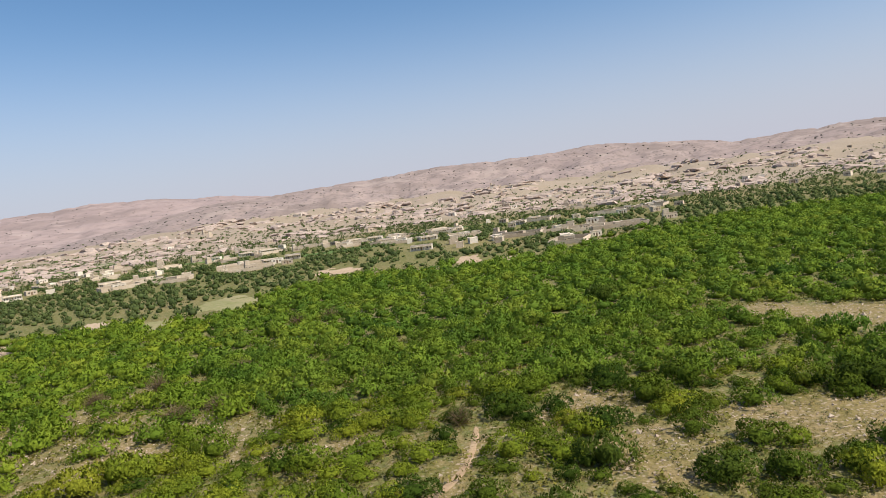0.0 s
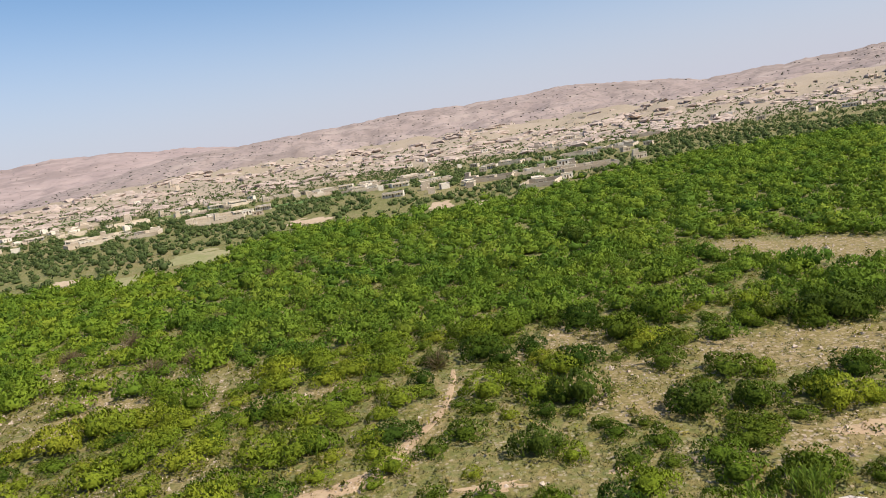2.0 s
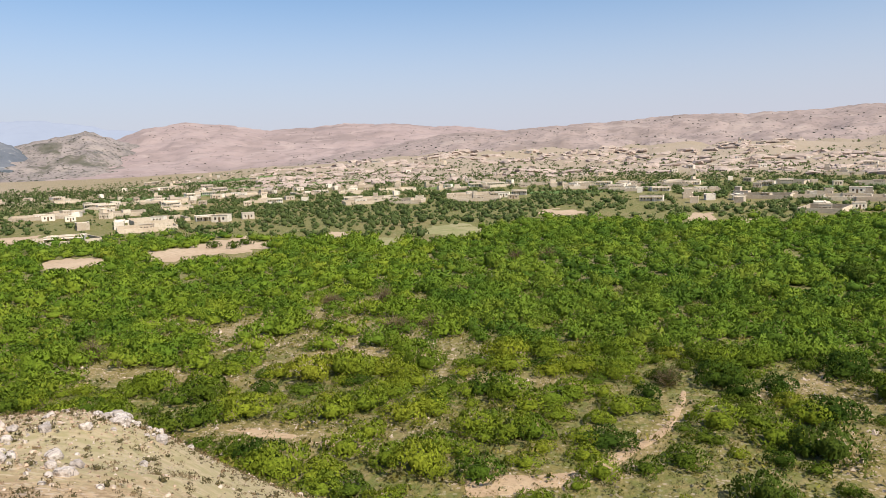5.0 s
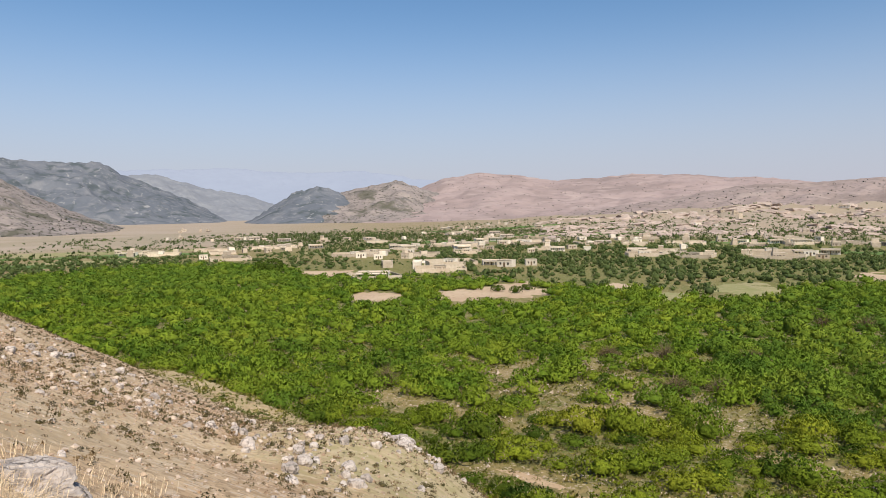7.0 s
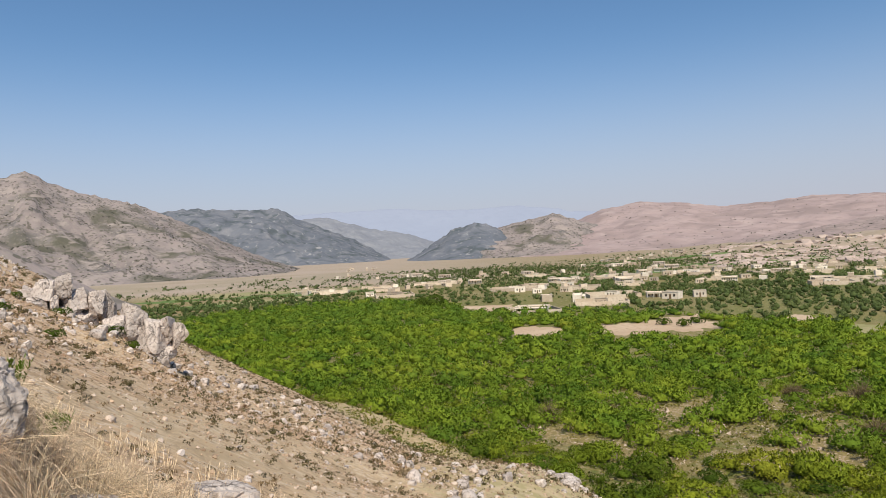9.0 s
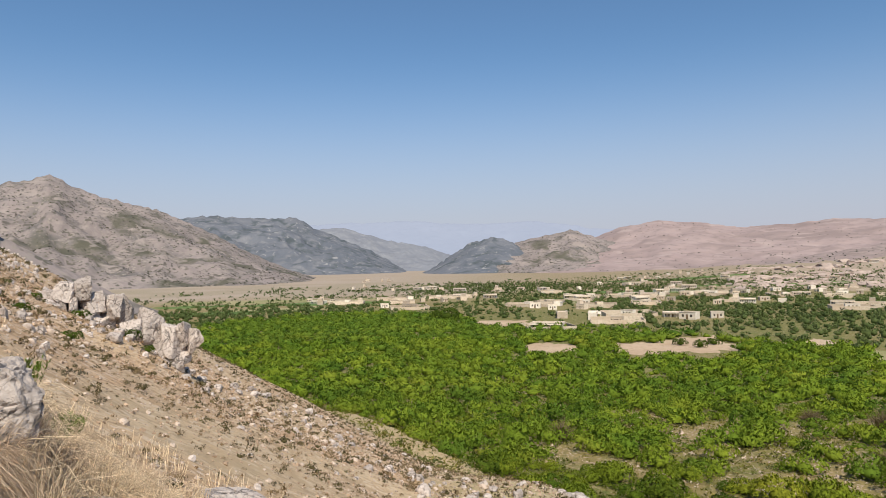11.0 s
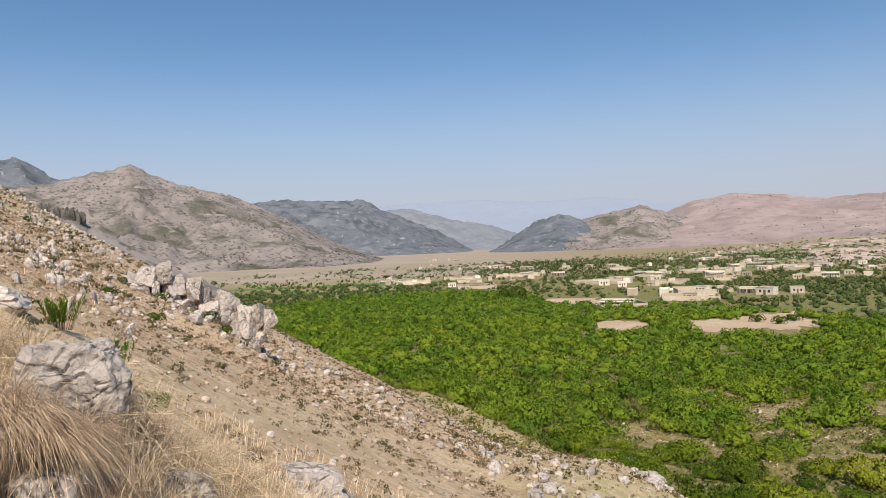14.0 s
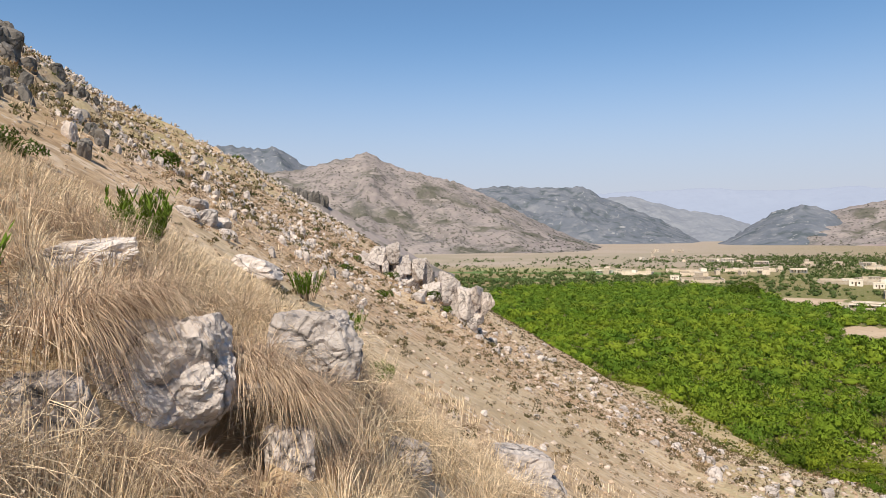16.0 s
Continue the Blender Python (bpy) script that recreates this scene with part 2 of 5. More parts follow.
def zoned(m, pale, lush, waves):
    """Let the ground turn paler and greener where the attribute zone says so."""
    nt = m.node_tree
    bsdf = nt.nodes["Principled BSDF"]
    colour = bsdf.inputs["Base Color"].links[0].from_socket
    at = nt.nodes.new("ShaderNodeAttribute")
    at.attribute_name = "zone"
    parts = nt.nodes.new("ShaderNodeSeparateColor")
    nt.links.new(at.outputs["Color"], parts.inputs[0])
    for k, tone in ((0, pale), (1, lush)):
        n = nt.nodes.new("ShaderNodeMix")
        n.data_type = "RGBA"
        mottle = nt.nodes.new("ShaderNodeTexNoise")
        mottle.inputs["Scale"].default_value, mottle.inputs["Detail"].default_value = waves, 5.0
        place = nt.nodes.new("ShaderNodeNewGeometry")
        nt.links.new(place.outputs["Position"], mottle.inputs["Vector"])
        some = nt.nodes.new("ShaderNodeMapRange")
        nt.links.new(mottle.outputs["Fac"], some.inputs["Value"])
        for key, v in (("From Min", 0.40), ("From Max", 0.60), ("To Min", 0.25 + 0.6 * (1 - k)), ("To Max", 1.0)):
            some.inputs[key].default_value = v
        amount = nt.nodes.new("ShaderNodeMath")
        amount.operation = "MULTIPLY"
        nt.links.new(parts.outputs[k], amount.inputs[0])
        nt.links.new(some.outputs["Result"], amount.inputs[1])
        nt.links.new(amount.outputs[0], n.inputs["Factor"])
        nt.links.new(colour, n.inputs[6])
        n.inputs[7].default_value = (*tone, 1)
        colour = n.outputs[2]
    nt.links.new(colour, bsdf.inputs["Base Color"])


def set_zone(ob, rule):
    me = ob.data
    co = np.empty(len(me.vertices) * 3, np.float32)
    me.vertices.foreach_get("co", co)
    co = co.reshape(-1, 3)
    pale, lush = rule(co[:, 0].astype(float), co[:, 1].astype(float))
    at = me.color_attributes.new("zone", "FLOAT_COLOR", "POINT")
    at.data.foreach_set("color", np.stack((pale, lush, pale * 0, pale * 0 + 1), 1).astype(np.float32).ravel())


def valley_zone(x, y):
    az, r = polar(x, y)
    bench = step(500, 640, r) * (1 - step(20, 50, az))
    plain = step(420, 640, r) * step(35, 58, az)
    pale = np.clip(bench * 0.75 + plain * 0.85 - 0.35 * (fbm(x / 60, y / 60, 3, 71) - 0.4), 0, 0.9) * step(300, 420, r)
    lush = step(0.34, 0.55, fbm(x / 45, y / 45, 3, 77)) * (1 - step(360, 480, r)) * 0.85
    near = step(0.42, 0.6, fbm(x / 9, y / 9, 3, 79)) * (1 - step(90, 140, r)) * 0.7 * step(0.1, 0.6, cover(x, y))
    lush = np.maximum(lush, 0.3 * step(0.42, 0.55, fbm(x / 80, y / 80, 3, 78)) * plain * (1 - step(900, 1100, r)))
    belt = step(0.85, 1.0, r / np.interp(az, GREEN_EDGE[:, 0], GREEN_EDGE[:, 1])) * (1 - step(500, 640, r)) * (1 - step(46, 58, az)) * (0.45 + 0.45 * step(0.4, 0.6, fbm(x / 40, y / 40, 3, 74)))
    lush = np.maximum(lush, belt)
    return pale, np.maximum(np.maximum(lush * step(150, 230, r), near), 0.85 * step(0.5, 0.9, cover(x, y)) * (np.abs(az - 18) < 64))


def slope_zone(x, y):
    az, r = polar(x, y)
    pale = step(0.5, 0.75, fbm(x / 7, y / 7, 3, 83)) * 0.5
    pale = np.maximum(pale, 0.85 * step(15, 5, az) * step(6, 9, r) * step(30, 22, r))
    pale = np.maximum(pale, 0.8 * step(54, 46, az) * step(18, 26, r))
    foot = 1 - step(2.0, 7.5, hill_z(x, y) + 2 * (fbm(x / 5, y / 5, 3, 85) - 0.5))
    up = step(-4, -14, 0.1736 * x + 0.9848 * y) * step(0.3, 0.55, fbm(x / 5, y / 5, 3, 87)) * 0.75
    # shade under the long grass, put into the soil as a faint darker tint
    grass_shade = (1 - step(5.5, 8, r)) * step(52, 62, az) * 0.15
    spur_green = 0.85 * step(58, 48, az) * step(16, 24, r) * (az > 12)
    return pale * (1 - grass_shade), np.maximum(np.maximum(np.maximum(foot * 0.7, up), grass_shade), spur_green)




def patches(m, tone, waves, lo, hi, stretch=(1, 1, 1), detail=7.0):
    """Mix another tone in where a noise, stretched as given, is high: scrub on a mountainside, bare rock, streaks down
    a face, the shade of folds.
    """
    nt = m.node_tree
    bsdf = nt.nodes["Principled BSDF"]
    colour = bsdf.inputs["Base Color"].links[0].from_socket
    where = nt.nodes.new("ShaderNodeNewGeometry")
    pull = nt.nodes.new("ShaderNodeVectorMath")
    pull.operation = "MULTIPLY"
    pull.inputs[1].default_value = stretch
    nt.links.new(where.outputs["Position"], pull.inputs[0])
    spots = nt.nodes.new("ShaderNodeTexNoise")
    spots.inputs["Scale"].default_value, spots.inputs["Detail"].default_value, spots.inputs["Distortion"].default_value = waves, detail, 0.6
    nt.links.new(pull.outputs[0], spots.inputs["Vector"])
    some = nt.nodes.new("ShaderNodeMapRange")
    nt.links.new(spots.outputs["Fac"], some.inputs["Value"])
    some.inputs["From Min"].default_value, some.inputs["From Max"].default_value = lo, hi
    mix = nt.nodes.new("ShaderNodeMix")
    mix.data_type = "RGBA"
    nt.links.new(some.outputs["Result"], mix.inputs["Factor"])
    nt.links.new(colour, mix.inputs[6])
    mix.inputs[7].default_value = (*tone, 1)
    nt.links.new(mix.outputs[2], bsdf.inputs["Base Color"])


def stony(m, tones, sizes):
    """Lay chips of stone over a soil: cells of two sizes, of which some are stones."""
    nt = m.node_tree
    bsdf = nt.nodes["Principled BSDF"]
    colour = bsdf.inputs["Base Color"].links[0].from_socket
    where = nt.nodes.new("ShaderNodeNewGeometry")
    for tone, size in zip(tones, sizes):
        cell = nt.nodes.new("ShaderNodeTexVoronoi")
        cell.inputs["Scale"].default_value = size
        nt.links.new(where.outputs["Position"], cell.inputs["Vector"])
        split = nt.nodes.new("ShaderNodeSeparateColor")
        nt.links.new(cell.outputs["Color"], split.inputs[0])
        some = nt.nodes.new("ShaderNodeMapRange")
        nt.links.new(split.outputs[0], some.inputs["Value"])
        some.inputs["From Min"].default_value, some.inputs["From Max"].default_value = 0.62, 0.72
        core = nt.nodes.new("ShaderNodeMapRange")
        nt.links.new(cell.outputs["Distance"], core.inputs["Value"])
        core.inputs["From Min"].default_value, core.inputs["From Max"].default_value = 0.55, 0.40
        both = nt.nodes.new("ShaderNodeMath")
        both.operation = "MULTIPLY"
        nt.links.new(some.outputs["Result"], both.inputs[0])
        nt.links.new(core.outputs["Result"], both.inputs[1])
        mix = nt.nodes.new("ShaderNodeMix")
        mix.data_type = "RGBA"
        nt.links.new(both.outputs[0], mix.inputs["Factor"])
        nt.links.new(colour, mix.inputs[6])
        mix.inputs[7].default_value = (*tone, 1)
        colour = mix.outputs[2]
    nt.links.new(colour, bsdf.inputs["Base Color"])


def cracked(m, sizes):
    """Dark narrow cracks through a rock, in uneven cells of the given waves a metre."""
    nt = m.node_tree
    bsdf = nt.nodes["Principled BSDF"]
    colour = bsdf.inputs["Base Color"].links[0].from_socket
    where = nt.nodes.new("ShaderNodeNewGeometry")
    warp = nt.nodes.new("ShaderNodeTexNoise")
    warp.inputs["Scale"].default_value, warp.inputs["Detail"].default_value = sizes[0] * 1.4, 4.0
    nt.links.new(where.outputs["Position"], warp.inputs["Vector"])
    shift = nt.nodes.new("ShaderNodeVectorMath")
    shift.operation = "MULTIPLY_ADD"
    nt.links.new(warp.outputs["Color"], shift.inputs[0])
    shift.inputs[1].default_value = (0.8 / sizes[0],) * 3
    nt.links.new(where.outputs["Position"], shift.inputs[2])
    for size, wide, dark in zip(sizes, (0.03, 0.02), (0.25, 0.6)):
        cell = nt.nodes.new("ShaderNodeTexVoronoi")
        cell.feature = "DISTANCE_TO_EDGE"
        cell.inputs["Scale"].default_value = size
        nt.links.new(shift.outputs[0], cell.inputs["Vector"])
        line = nt.nodes.new("ShaderNodeMapRange")
        nt.links.new(cell.outputs["Distance"], line.inputs["Value"])
        line.inputs["From Min"].default_value, line.inputs["From Max"].default_value = 0.0, wide
        line.inputs["To Min"].default_value = dark
        mix = nt.nodes.new("ShaderNodeMix")
        mix.data_type, mix.blend_type = "RGBA", "MULTIPLY"
        mix.inputs["Factor"].default_value = 1.0
        nt.links.new(colour, mix.inputs[6])
        nt.links.new(line.outputs["Result"], mix.inputs[7])
        colour = mix.outputs[2]
    nt.links.new(colour, bsdf.inputs["Base Color"])


stony(SLOPE, ((0.28, 0.195, 0.12), (0.58, 0.46, 0.36)), (9.0, 5.5))
stony(TAN_HILL, ((0.125, 0.115, 0.095), (0.27, 0.235, 0.21)), (0.17, 0.25))
stony(RIDGE, ((0.235, 0.19, 0.17),), (0.16,))
patches(TAN_HILL, (0.105, 0.10, 0.075), 0.011, 0.53, 0.66)
patches(TAN_HILL, (0.31, 0.265, 0.24), 0.02, 0.56, 0.68, (1, 1, 3.0))
patches(TAN_HILL, (0.13, 0.115, 0.10), 0.05, 0.60, 0.66, (1, 1, 2.0))
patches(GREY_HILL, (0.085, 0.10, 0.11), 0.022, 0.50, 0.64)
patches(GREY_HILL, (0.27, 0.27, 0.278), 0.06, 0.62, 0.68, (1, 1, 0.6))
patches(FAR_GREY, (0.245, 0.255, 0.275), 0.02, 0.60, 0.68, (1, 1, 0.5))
# darker upright streaks paint the shade of folds into the hills
patches(PINK, (0.27, 0.21, 0.197), 0.007, 0.50, 0.64, (1, 1, 0.35))
patches(PINK, (0.385, 0.304, 0.284), 0.012, 0.57, 0.68, (1, 1, 2.0))
# the ridge's folds, their shade likewise put into the colour
patches(RIDGE, (0.245, 0.194, 0.175), 0.008, 0.50, 0.66, (1, 1, 0.35))
patches(RIDGE, (0.37, 0.298, 0.268), 0.014, 0.57, 0.68, (1, 1, 2.0))
patches(SLOPE, (0.36, 0.235, 0.13), 0.55, 0.50, 0.66)
patches(SLOPE, (0.60, 0.46, 0.33), 1.3, 0.57, 0.66)
patches(SLOPE, (0.31, 0.20, 0.115), 3.0, 0.54, 0.64)
cracked(LIMESTONE, (1.7, 6.0))
cracked(DARKSTONE, (0.8, 2.5))
stony(SCRUB, ((0.19, 0.16, 0.07), (0.37, 0.295, 0.21)), (1.1, 2.6))
zoned(SCRUB, (0.40, 0.325, 0.27), (0.115, 0.14, 0.034), 0.9)
zoned(SLOPE, (0.53, 0.43, 0.285), (0.34, 0.295, 0.14), 1.6)
# ---- ground ----
FIELD_OF_VIEW = fan(-62, 132, 0.75, 4.0)
ground = tagged(sheet("ground", np.concatenate(([0.0], np.geomspace(8, 4950, 180))), FIELD_OF_VIEW, valley_z, SCRUB),
                "flat valley floor of dry soil and patchy grass", "ground", kind="structure")
hillside = tagged(sheet("hillside", np.concatenate(([0.0], np.geomspace(0.3, 2, 36), np.linspace(2.04, 5.5, 80), np.geomspace(5.6, 420, 130))), FIELD_OF_VIEW, hill_z, SLOPE),
                  "steep stony hillside with dry soil", "hillside", kind="structure")

set_zone(hillside, slope_zone)


def mountain(name, label, crest, r_foot, r_crest, mat, rough=0.16, seed=0, waves=6.0, r_back=None, jag=0.1):
    """A mountain or ridge: crest gives pairs of direction and angle over the eye; the front falls from the crest to the foot."""
    pts = np.array(sorted(crest))
    lo, hi = pts[0, 0], pts[-1, 0]
    az = np.linspace(lo, hi, max(60, int((hi - lo) / 0.27)))
    el = np.interp(az, pts[:, 0], pts[:, 1])
    el = np.convolve(np.pad(el, 1, mode="edge"), np.ones(3) / 3, "valid")
    el = el + 0.2 * (fbm(az * 0.5, az * 0 + seed, 2, seed) - 0.5)
    top = H + r_crest * np.tan(np.radians(el))
    teeth = r_crest * np.radians(0.12 * (fbm(az * 2.5, az * 0 + seed, 3, seed) - 0.5) + jag * (fbm(az * 6, az * 0 + seed, 4, seed + 5) - 0.5))
    s = np.concatenate((np.linspace(0, 1, 46), np.linspace(1.06, 2, 12)))
    back = (r_back or r_crest * 2 - r_foot) - r_crest
    radii = np.where(s <= 1, r_foot + (r_crest - r_foot) * s, r_crest + back * (s - 1))
    a, rr = np.meshgrid(az, radii)
    ss = np.repeat(s[:, None], len(az), 1)
    up = np.where(ss <= 1, ss ** 1.25, 1 - np.abs(ss - 1) ** 1.2 * 1.0)
    x, y = -rr * np.sin(np.radians(a)), rr * np.cos(np.radians(a))
    scale = (r_crest - r_foot) * 0.8
    bend = 0.5 * fbm(a / 3.0, ss * 1.5 + seed, 3, seed + 40)
    spur = fbm(a / (57.3 * scale / r_crest) * waves / 3 + bend, ss * 1.6 + seed, 5, seed + 9, True) - 0.55
    lump = fbm(x / (scale * 0.2), y / (scale * 0.2), 5, seed + 60, True) - 0.6
    grit = fbm(x / (scale * 0.07), y / (scale * 0.07), 4, seed + 70) - 0.5
    spur = 0.5 * spur + 0.25 * lump + 0.35 * grit
    z = -6 + (top[None, :] + 6) * up + rough * (top[None, :] + 20) * spur * np.clip(4 * ss * (1 - ss), 0, 1) * (ss < 1)
    z = z + teeth[None, :] * np.exp(-((ss - 1) / 0.12) ** 2)
    verts = np.stack((x.ravel(), y.ravel(), z.ravel()), 1)
    return tagged(new(name, mesh_of(name, verts, grid_faces(*rr.shape)[:, ::-1], mat, True)), label, "mountain", kind="structure")


ridge = mountain("ridge", "long low pinkish bare ridge behind the villages", [(-75, 1.4), (-45, 1.6), (-33, 1.35), (-27, 1.1), (-23.6, 1.6), (-16, 2.35), (-11, 2.14), (-4, 2.3), (0, 2.1), (5, 1.85), (10, 1.7), (15, 1.5), (20, 0.7), (27, -0.3), (33, -1.2)], 950, 1500, RIDGE, 0.5, 1, 5)
pink = mountain("pink_hills", "smooth pinkish desert hills", [(6, 1.2), (10, 1.7), (14, 2.1), (18.6, 2.45), (23, 2.7), (26, 2.35), (29, 2.25), (31.3, 2.75), (34.8, 3.05), (38, 2.6), (40, 1.9), (43, 0.9), (47, -0.6)], 1450, 2300, PINK, 0.3, 2, 5)
tan_hills = mountain("tan_hills", "low eroded tan hills", [(51, -0.5), (48, 1.0), (45, 1.9), (41.7, 2.4), (39.5, 1.8), (37, 0.9), (33, -0.6)], 1550, 2050, TAN_HILL, 0.6, 3, 6, jag=0.25)
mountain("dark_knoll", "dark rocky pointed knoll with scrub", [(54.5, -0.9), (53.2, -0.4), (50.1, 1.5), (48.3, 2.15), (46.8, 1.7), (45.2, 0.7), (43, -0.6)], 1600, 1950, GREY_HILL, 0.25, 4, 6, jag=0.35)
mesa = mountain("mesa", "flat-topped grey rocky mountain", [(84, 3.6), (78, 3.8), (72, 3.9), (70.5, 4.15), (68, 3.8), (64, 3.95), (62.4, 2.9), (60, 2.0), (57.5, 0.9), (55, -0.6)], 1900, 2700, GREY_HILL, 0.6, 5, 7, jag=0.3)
mountain("grey_range", "grey rocky mountains, haze put into their colour", [(68, 3.0), (62, 2.9), (60.6, 3.1), (57, 2.1), (53.8, 1.45), (51.5, 0.6), (49.5, -0.6)], 2500, 3100, FAR_GREY, 0.6, 6, 7, jag=0.3)
left_mountain = mountain("left_mountain", "bare tan mountain with dark scrub patches", [(135, 5), (110, 5), (100, 5), (92, 4.9), (86.6, 5.5), (83.9, 6.35), (82.6, 6.45), (81.9, 6.9), (81.2, 6.8), (80.2, 6.1), (78.5, 5.5), (73.8, 4.3), (70.3, 2.6), (65.6, 0.1), (62, -1.2)], 950, 1500, TAN_HILL, 0.5, 7, 7, jag=0.3)
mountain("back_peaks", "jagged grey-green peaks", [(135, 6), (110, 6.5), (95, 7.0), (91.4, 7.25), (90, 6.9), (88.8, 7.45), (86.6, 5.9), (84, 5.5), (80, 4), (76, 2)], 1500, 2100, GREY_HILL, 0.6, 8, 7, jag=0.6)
mountain("haze_range", "distant mountains, haze put into their colour and glow", [(80, 3), (62, 3.35), (54.6, 3.6), (50, 3.1), (44.4, 3.25), (40, 2.6), (30, 2.0), (5, 1.2)], 3600, 4500, HAZE, 0.2, 9, 5, 4900)
spur = mountain("spur", "dry slope with a dark rock ledge", [(112, 6.5), (100, 5.6), (92, 4.7), (88.6, 4.1), (86.5, 3.75), (85.1, 3.4), (84.9, 2.6), (82, 1.0), (79.4, -0.6), (76, -2.6), (73, -4)], 300, 420, TAN_HILL, 0.1, 10, 6, 600)


# ---- growth ----
def ball(level):
    bm = bmesh.new()
    bmesh.ops.create_icosphere(bm, subdivisions=level, radius=1)
    v = np.array([tuple(p.co) for p in bm.verts])
    f = np.array([[p.index for p in q.verts] for q in bm.faces])
    bm.free()
    return v, f


CORE, SMALL_CORE = ball(2), ball(1)


def bush_template(rng, leaves, size, lumps=9, tall=0.95, core=True, ruffle=0.55, heart=0.6, crisp=0.2):
    """Corners of the leaf triangles of a round bush of radius 1 that stands on the ground."""
    centres = np.stack((rng.uniform(-0.66, 0.66, lumps), rng.uniform(-0.66, 0.66, lumps), rng.uniform(0.22, 0.74, lumps) * tall), 1)
    radii = rng.uniform(0.22, 0.45, lumps)
    k = rng.integers(0, lumps, leaves * 3)
    d = rng.normal(size=(leaves * 3, 3))
    d[:, 2] = np.abs(d[:, 2]) * 0.9 - 0.25
    d /= np.linalg.norm(d, axis=1)[:, None]
    p = centres[k] + d * radii[k][:, None] * rng.uniform(0.85, 1.15, (leaves * 3, 1))
    depth = (np.linalg.norm(p[:, None] - centres[None], axis=2) - radii[None]).min(1)
    keep = np.argsort(-(depth + (p[:, 2] > 0.02) * 0.5))[:leaves]
    p, d = p[keep], d[keep]
    normal = d + rng.normal(size=d.shape) * ruffle
    normal /= np.linalg.norm(normal, axis=1)[:, None]
    rise = np.array((0, 0, 1.0)) + 0.5 * d + rng.normal(size=d.shape) * 0.45
    side = rise - (rise * normal).sum(1)[:, None] * normal
    side /= np.linalg.norm(side, axis=1)[:, None]
    up = np.cross(normal, side)
    s = size * rng.uniform(0.6, 1.3, (leaves, 1))
    tris = np.stack((p + side * s * 1.35, p - side * s * 0.7 + up * s * 0.6, p - side * s * 0.6 - up * s * 0.65), 1)
    crown = p - np.array((0, 0, 0.25 * tall))
    crown /= np.linalg.norm(crown, axis=1)[:, None]
    facing = np.cross(tris[:, 1] - tris[:, 0], tris[:, 2] - tris[:, 0])
    tris[(facing * d).sum(1) < 0] = tris[(facing * d).sum(1) < 0][:, ::-1]
    soft = 0.4 * d + 0.65 * crown + crisp * np.where((normal * d).sum(1)[:, None] > 0, normal, -normal)
    if core:
        v, f = CORE if core is True else SMALL_CORE
        inner = v[f] * np.array((heart, heart, 0.6 * heart * tall)) + np.array((0, 0, 0.4 * tall))
        tris, soft = np.concatenate((tris, inner)), np.concatenate((np.repeat(soft, 3, 0), v[f].reshape(-1, 3)))
    else:
        soft = np.repeat(soft, 3, 0)
    soft = soft / np.linalg.norm(soft, axis=1)[:, None]
    return np.concatenate((tris.reshape(-1, 3), soft), 1)


def scatter(name, label, category, places, templates, mat, rng):
    """One mesh of many plants; places are rows of x, y, z, width, height."""
    chunks, tones = [], []
    for x, y, z, w, h in places:
        t = templates[rng.integers(len(templates))]
        c, s = math.cos(a := rng.uniform(0, 6.283)), math.sin(a)
        chunks.append(np.stack(((t[:, 0] * c - t[:, 1] * s) * w + x, (t[:, 0] * s + t[:, 1] * c) * w + y, t[:, 2] * h + z,
                                t[:, 3] * c - t[:, 4] * s, t[:, 3] * s + t[:, 4] * c, t[:, 5]), 1))
        tones.append(np.full(len(t), hashed(np.array(int(x * 50)), np.array(int(y * 50)), 3)))
    verts = np.concatenate(chunks)
    me = mesh_of(name, verts[:, :3], np.arange(len(verts)).reshape(-1, 3), mat, normals=verts[:, 3:])
    me.attributes.new("tone", "FLOAT", "POINT").data.foreach_set("value", np.concatenate(tones).astype(np.float32))
    return tagged(new(name, me), label, category, kind="stuff")


GREEN_EDGE = np.array([(-60, 380), (-33, 372), (-27, 358), (-19, 313), (-13, 264), (-4, 258), (7, 272), (16, 219), (24, 226), (32, 250), (41, 280), (47, 291), (53, 364), (61, 386), (68, 360), (72, 310), (80, 300)])


def cover(x, y):
    """How densely shrubs stand, from 0 to 1."""
    az, r = polar(x, y)
    d = np.ones_like(x)
    d *= 1 - step(0.85, 1.0, r / np.interp(az, GREEN_EDGE[:, 0], GREEN_EDGE[:, 1]))
    d *= 0.9 + 0.1 * step(46, 85, r + 14 * (fbm(x / 18, y / 18, 3, 41) - 0.5) - np.where(az < -12, 16, 0))
    bare = fbm(x / 22, y / 22, 3, 55)
    d *= np.where((r < 125) & (bare > 0.66), 0.4, 1.0)
    for cx, cy, rx, ry, turn in CLEARINGS:
        c, s = math.cos(radians(turn)), math.sin(radians(turn))
        px, py = x - cx, y - cy
        e = ((px * c + py * s) / rx) ** 2 + ((py * c - px * s) / ry) ** 2 + 0.7 * (fbm(x / 5, y / 5, 2, 61) - 0.5)
        d *= step(0.8, 1.15, e)
    d *= 0.86 + 0.14 * step(60, 95, r + 30 * (fbm(x / 16, y / 16, 3, 43) - 0.5) + np.where(az > 8, 25, 0))
    return d * (hill_z(x, y) < 0.35)


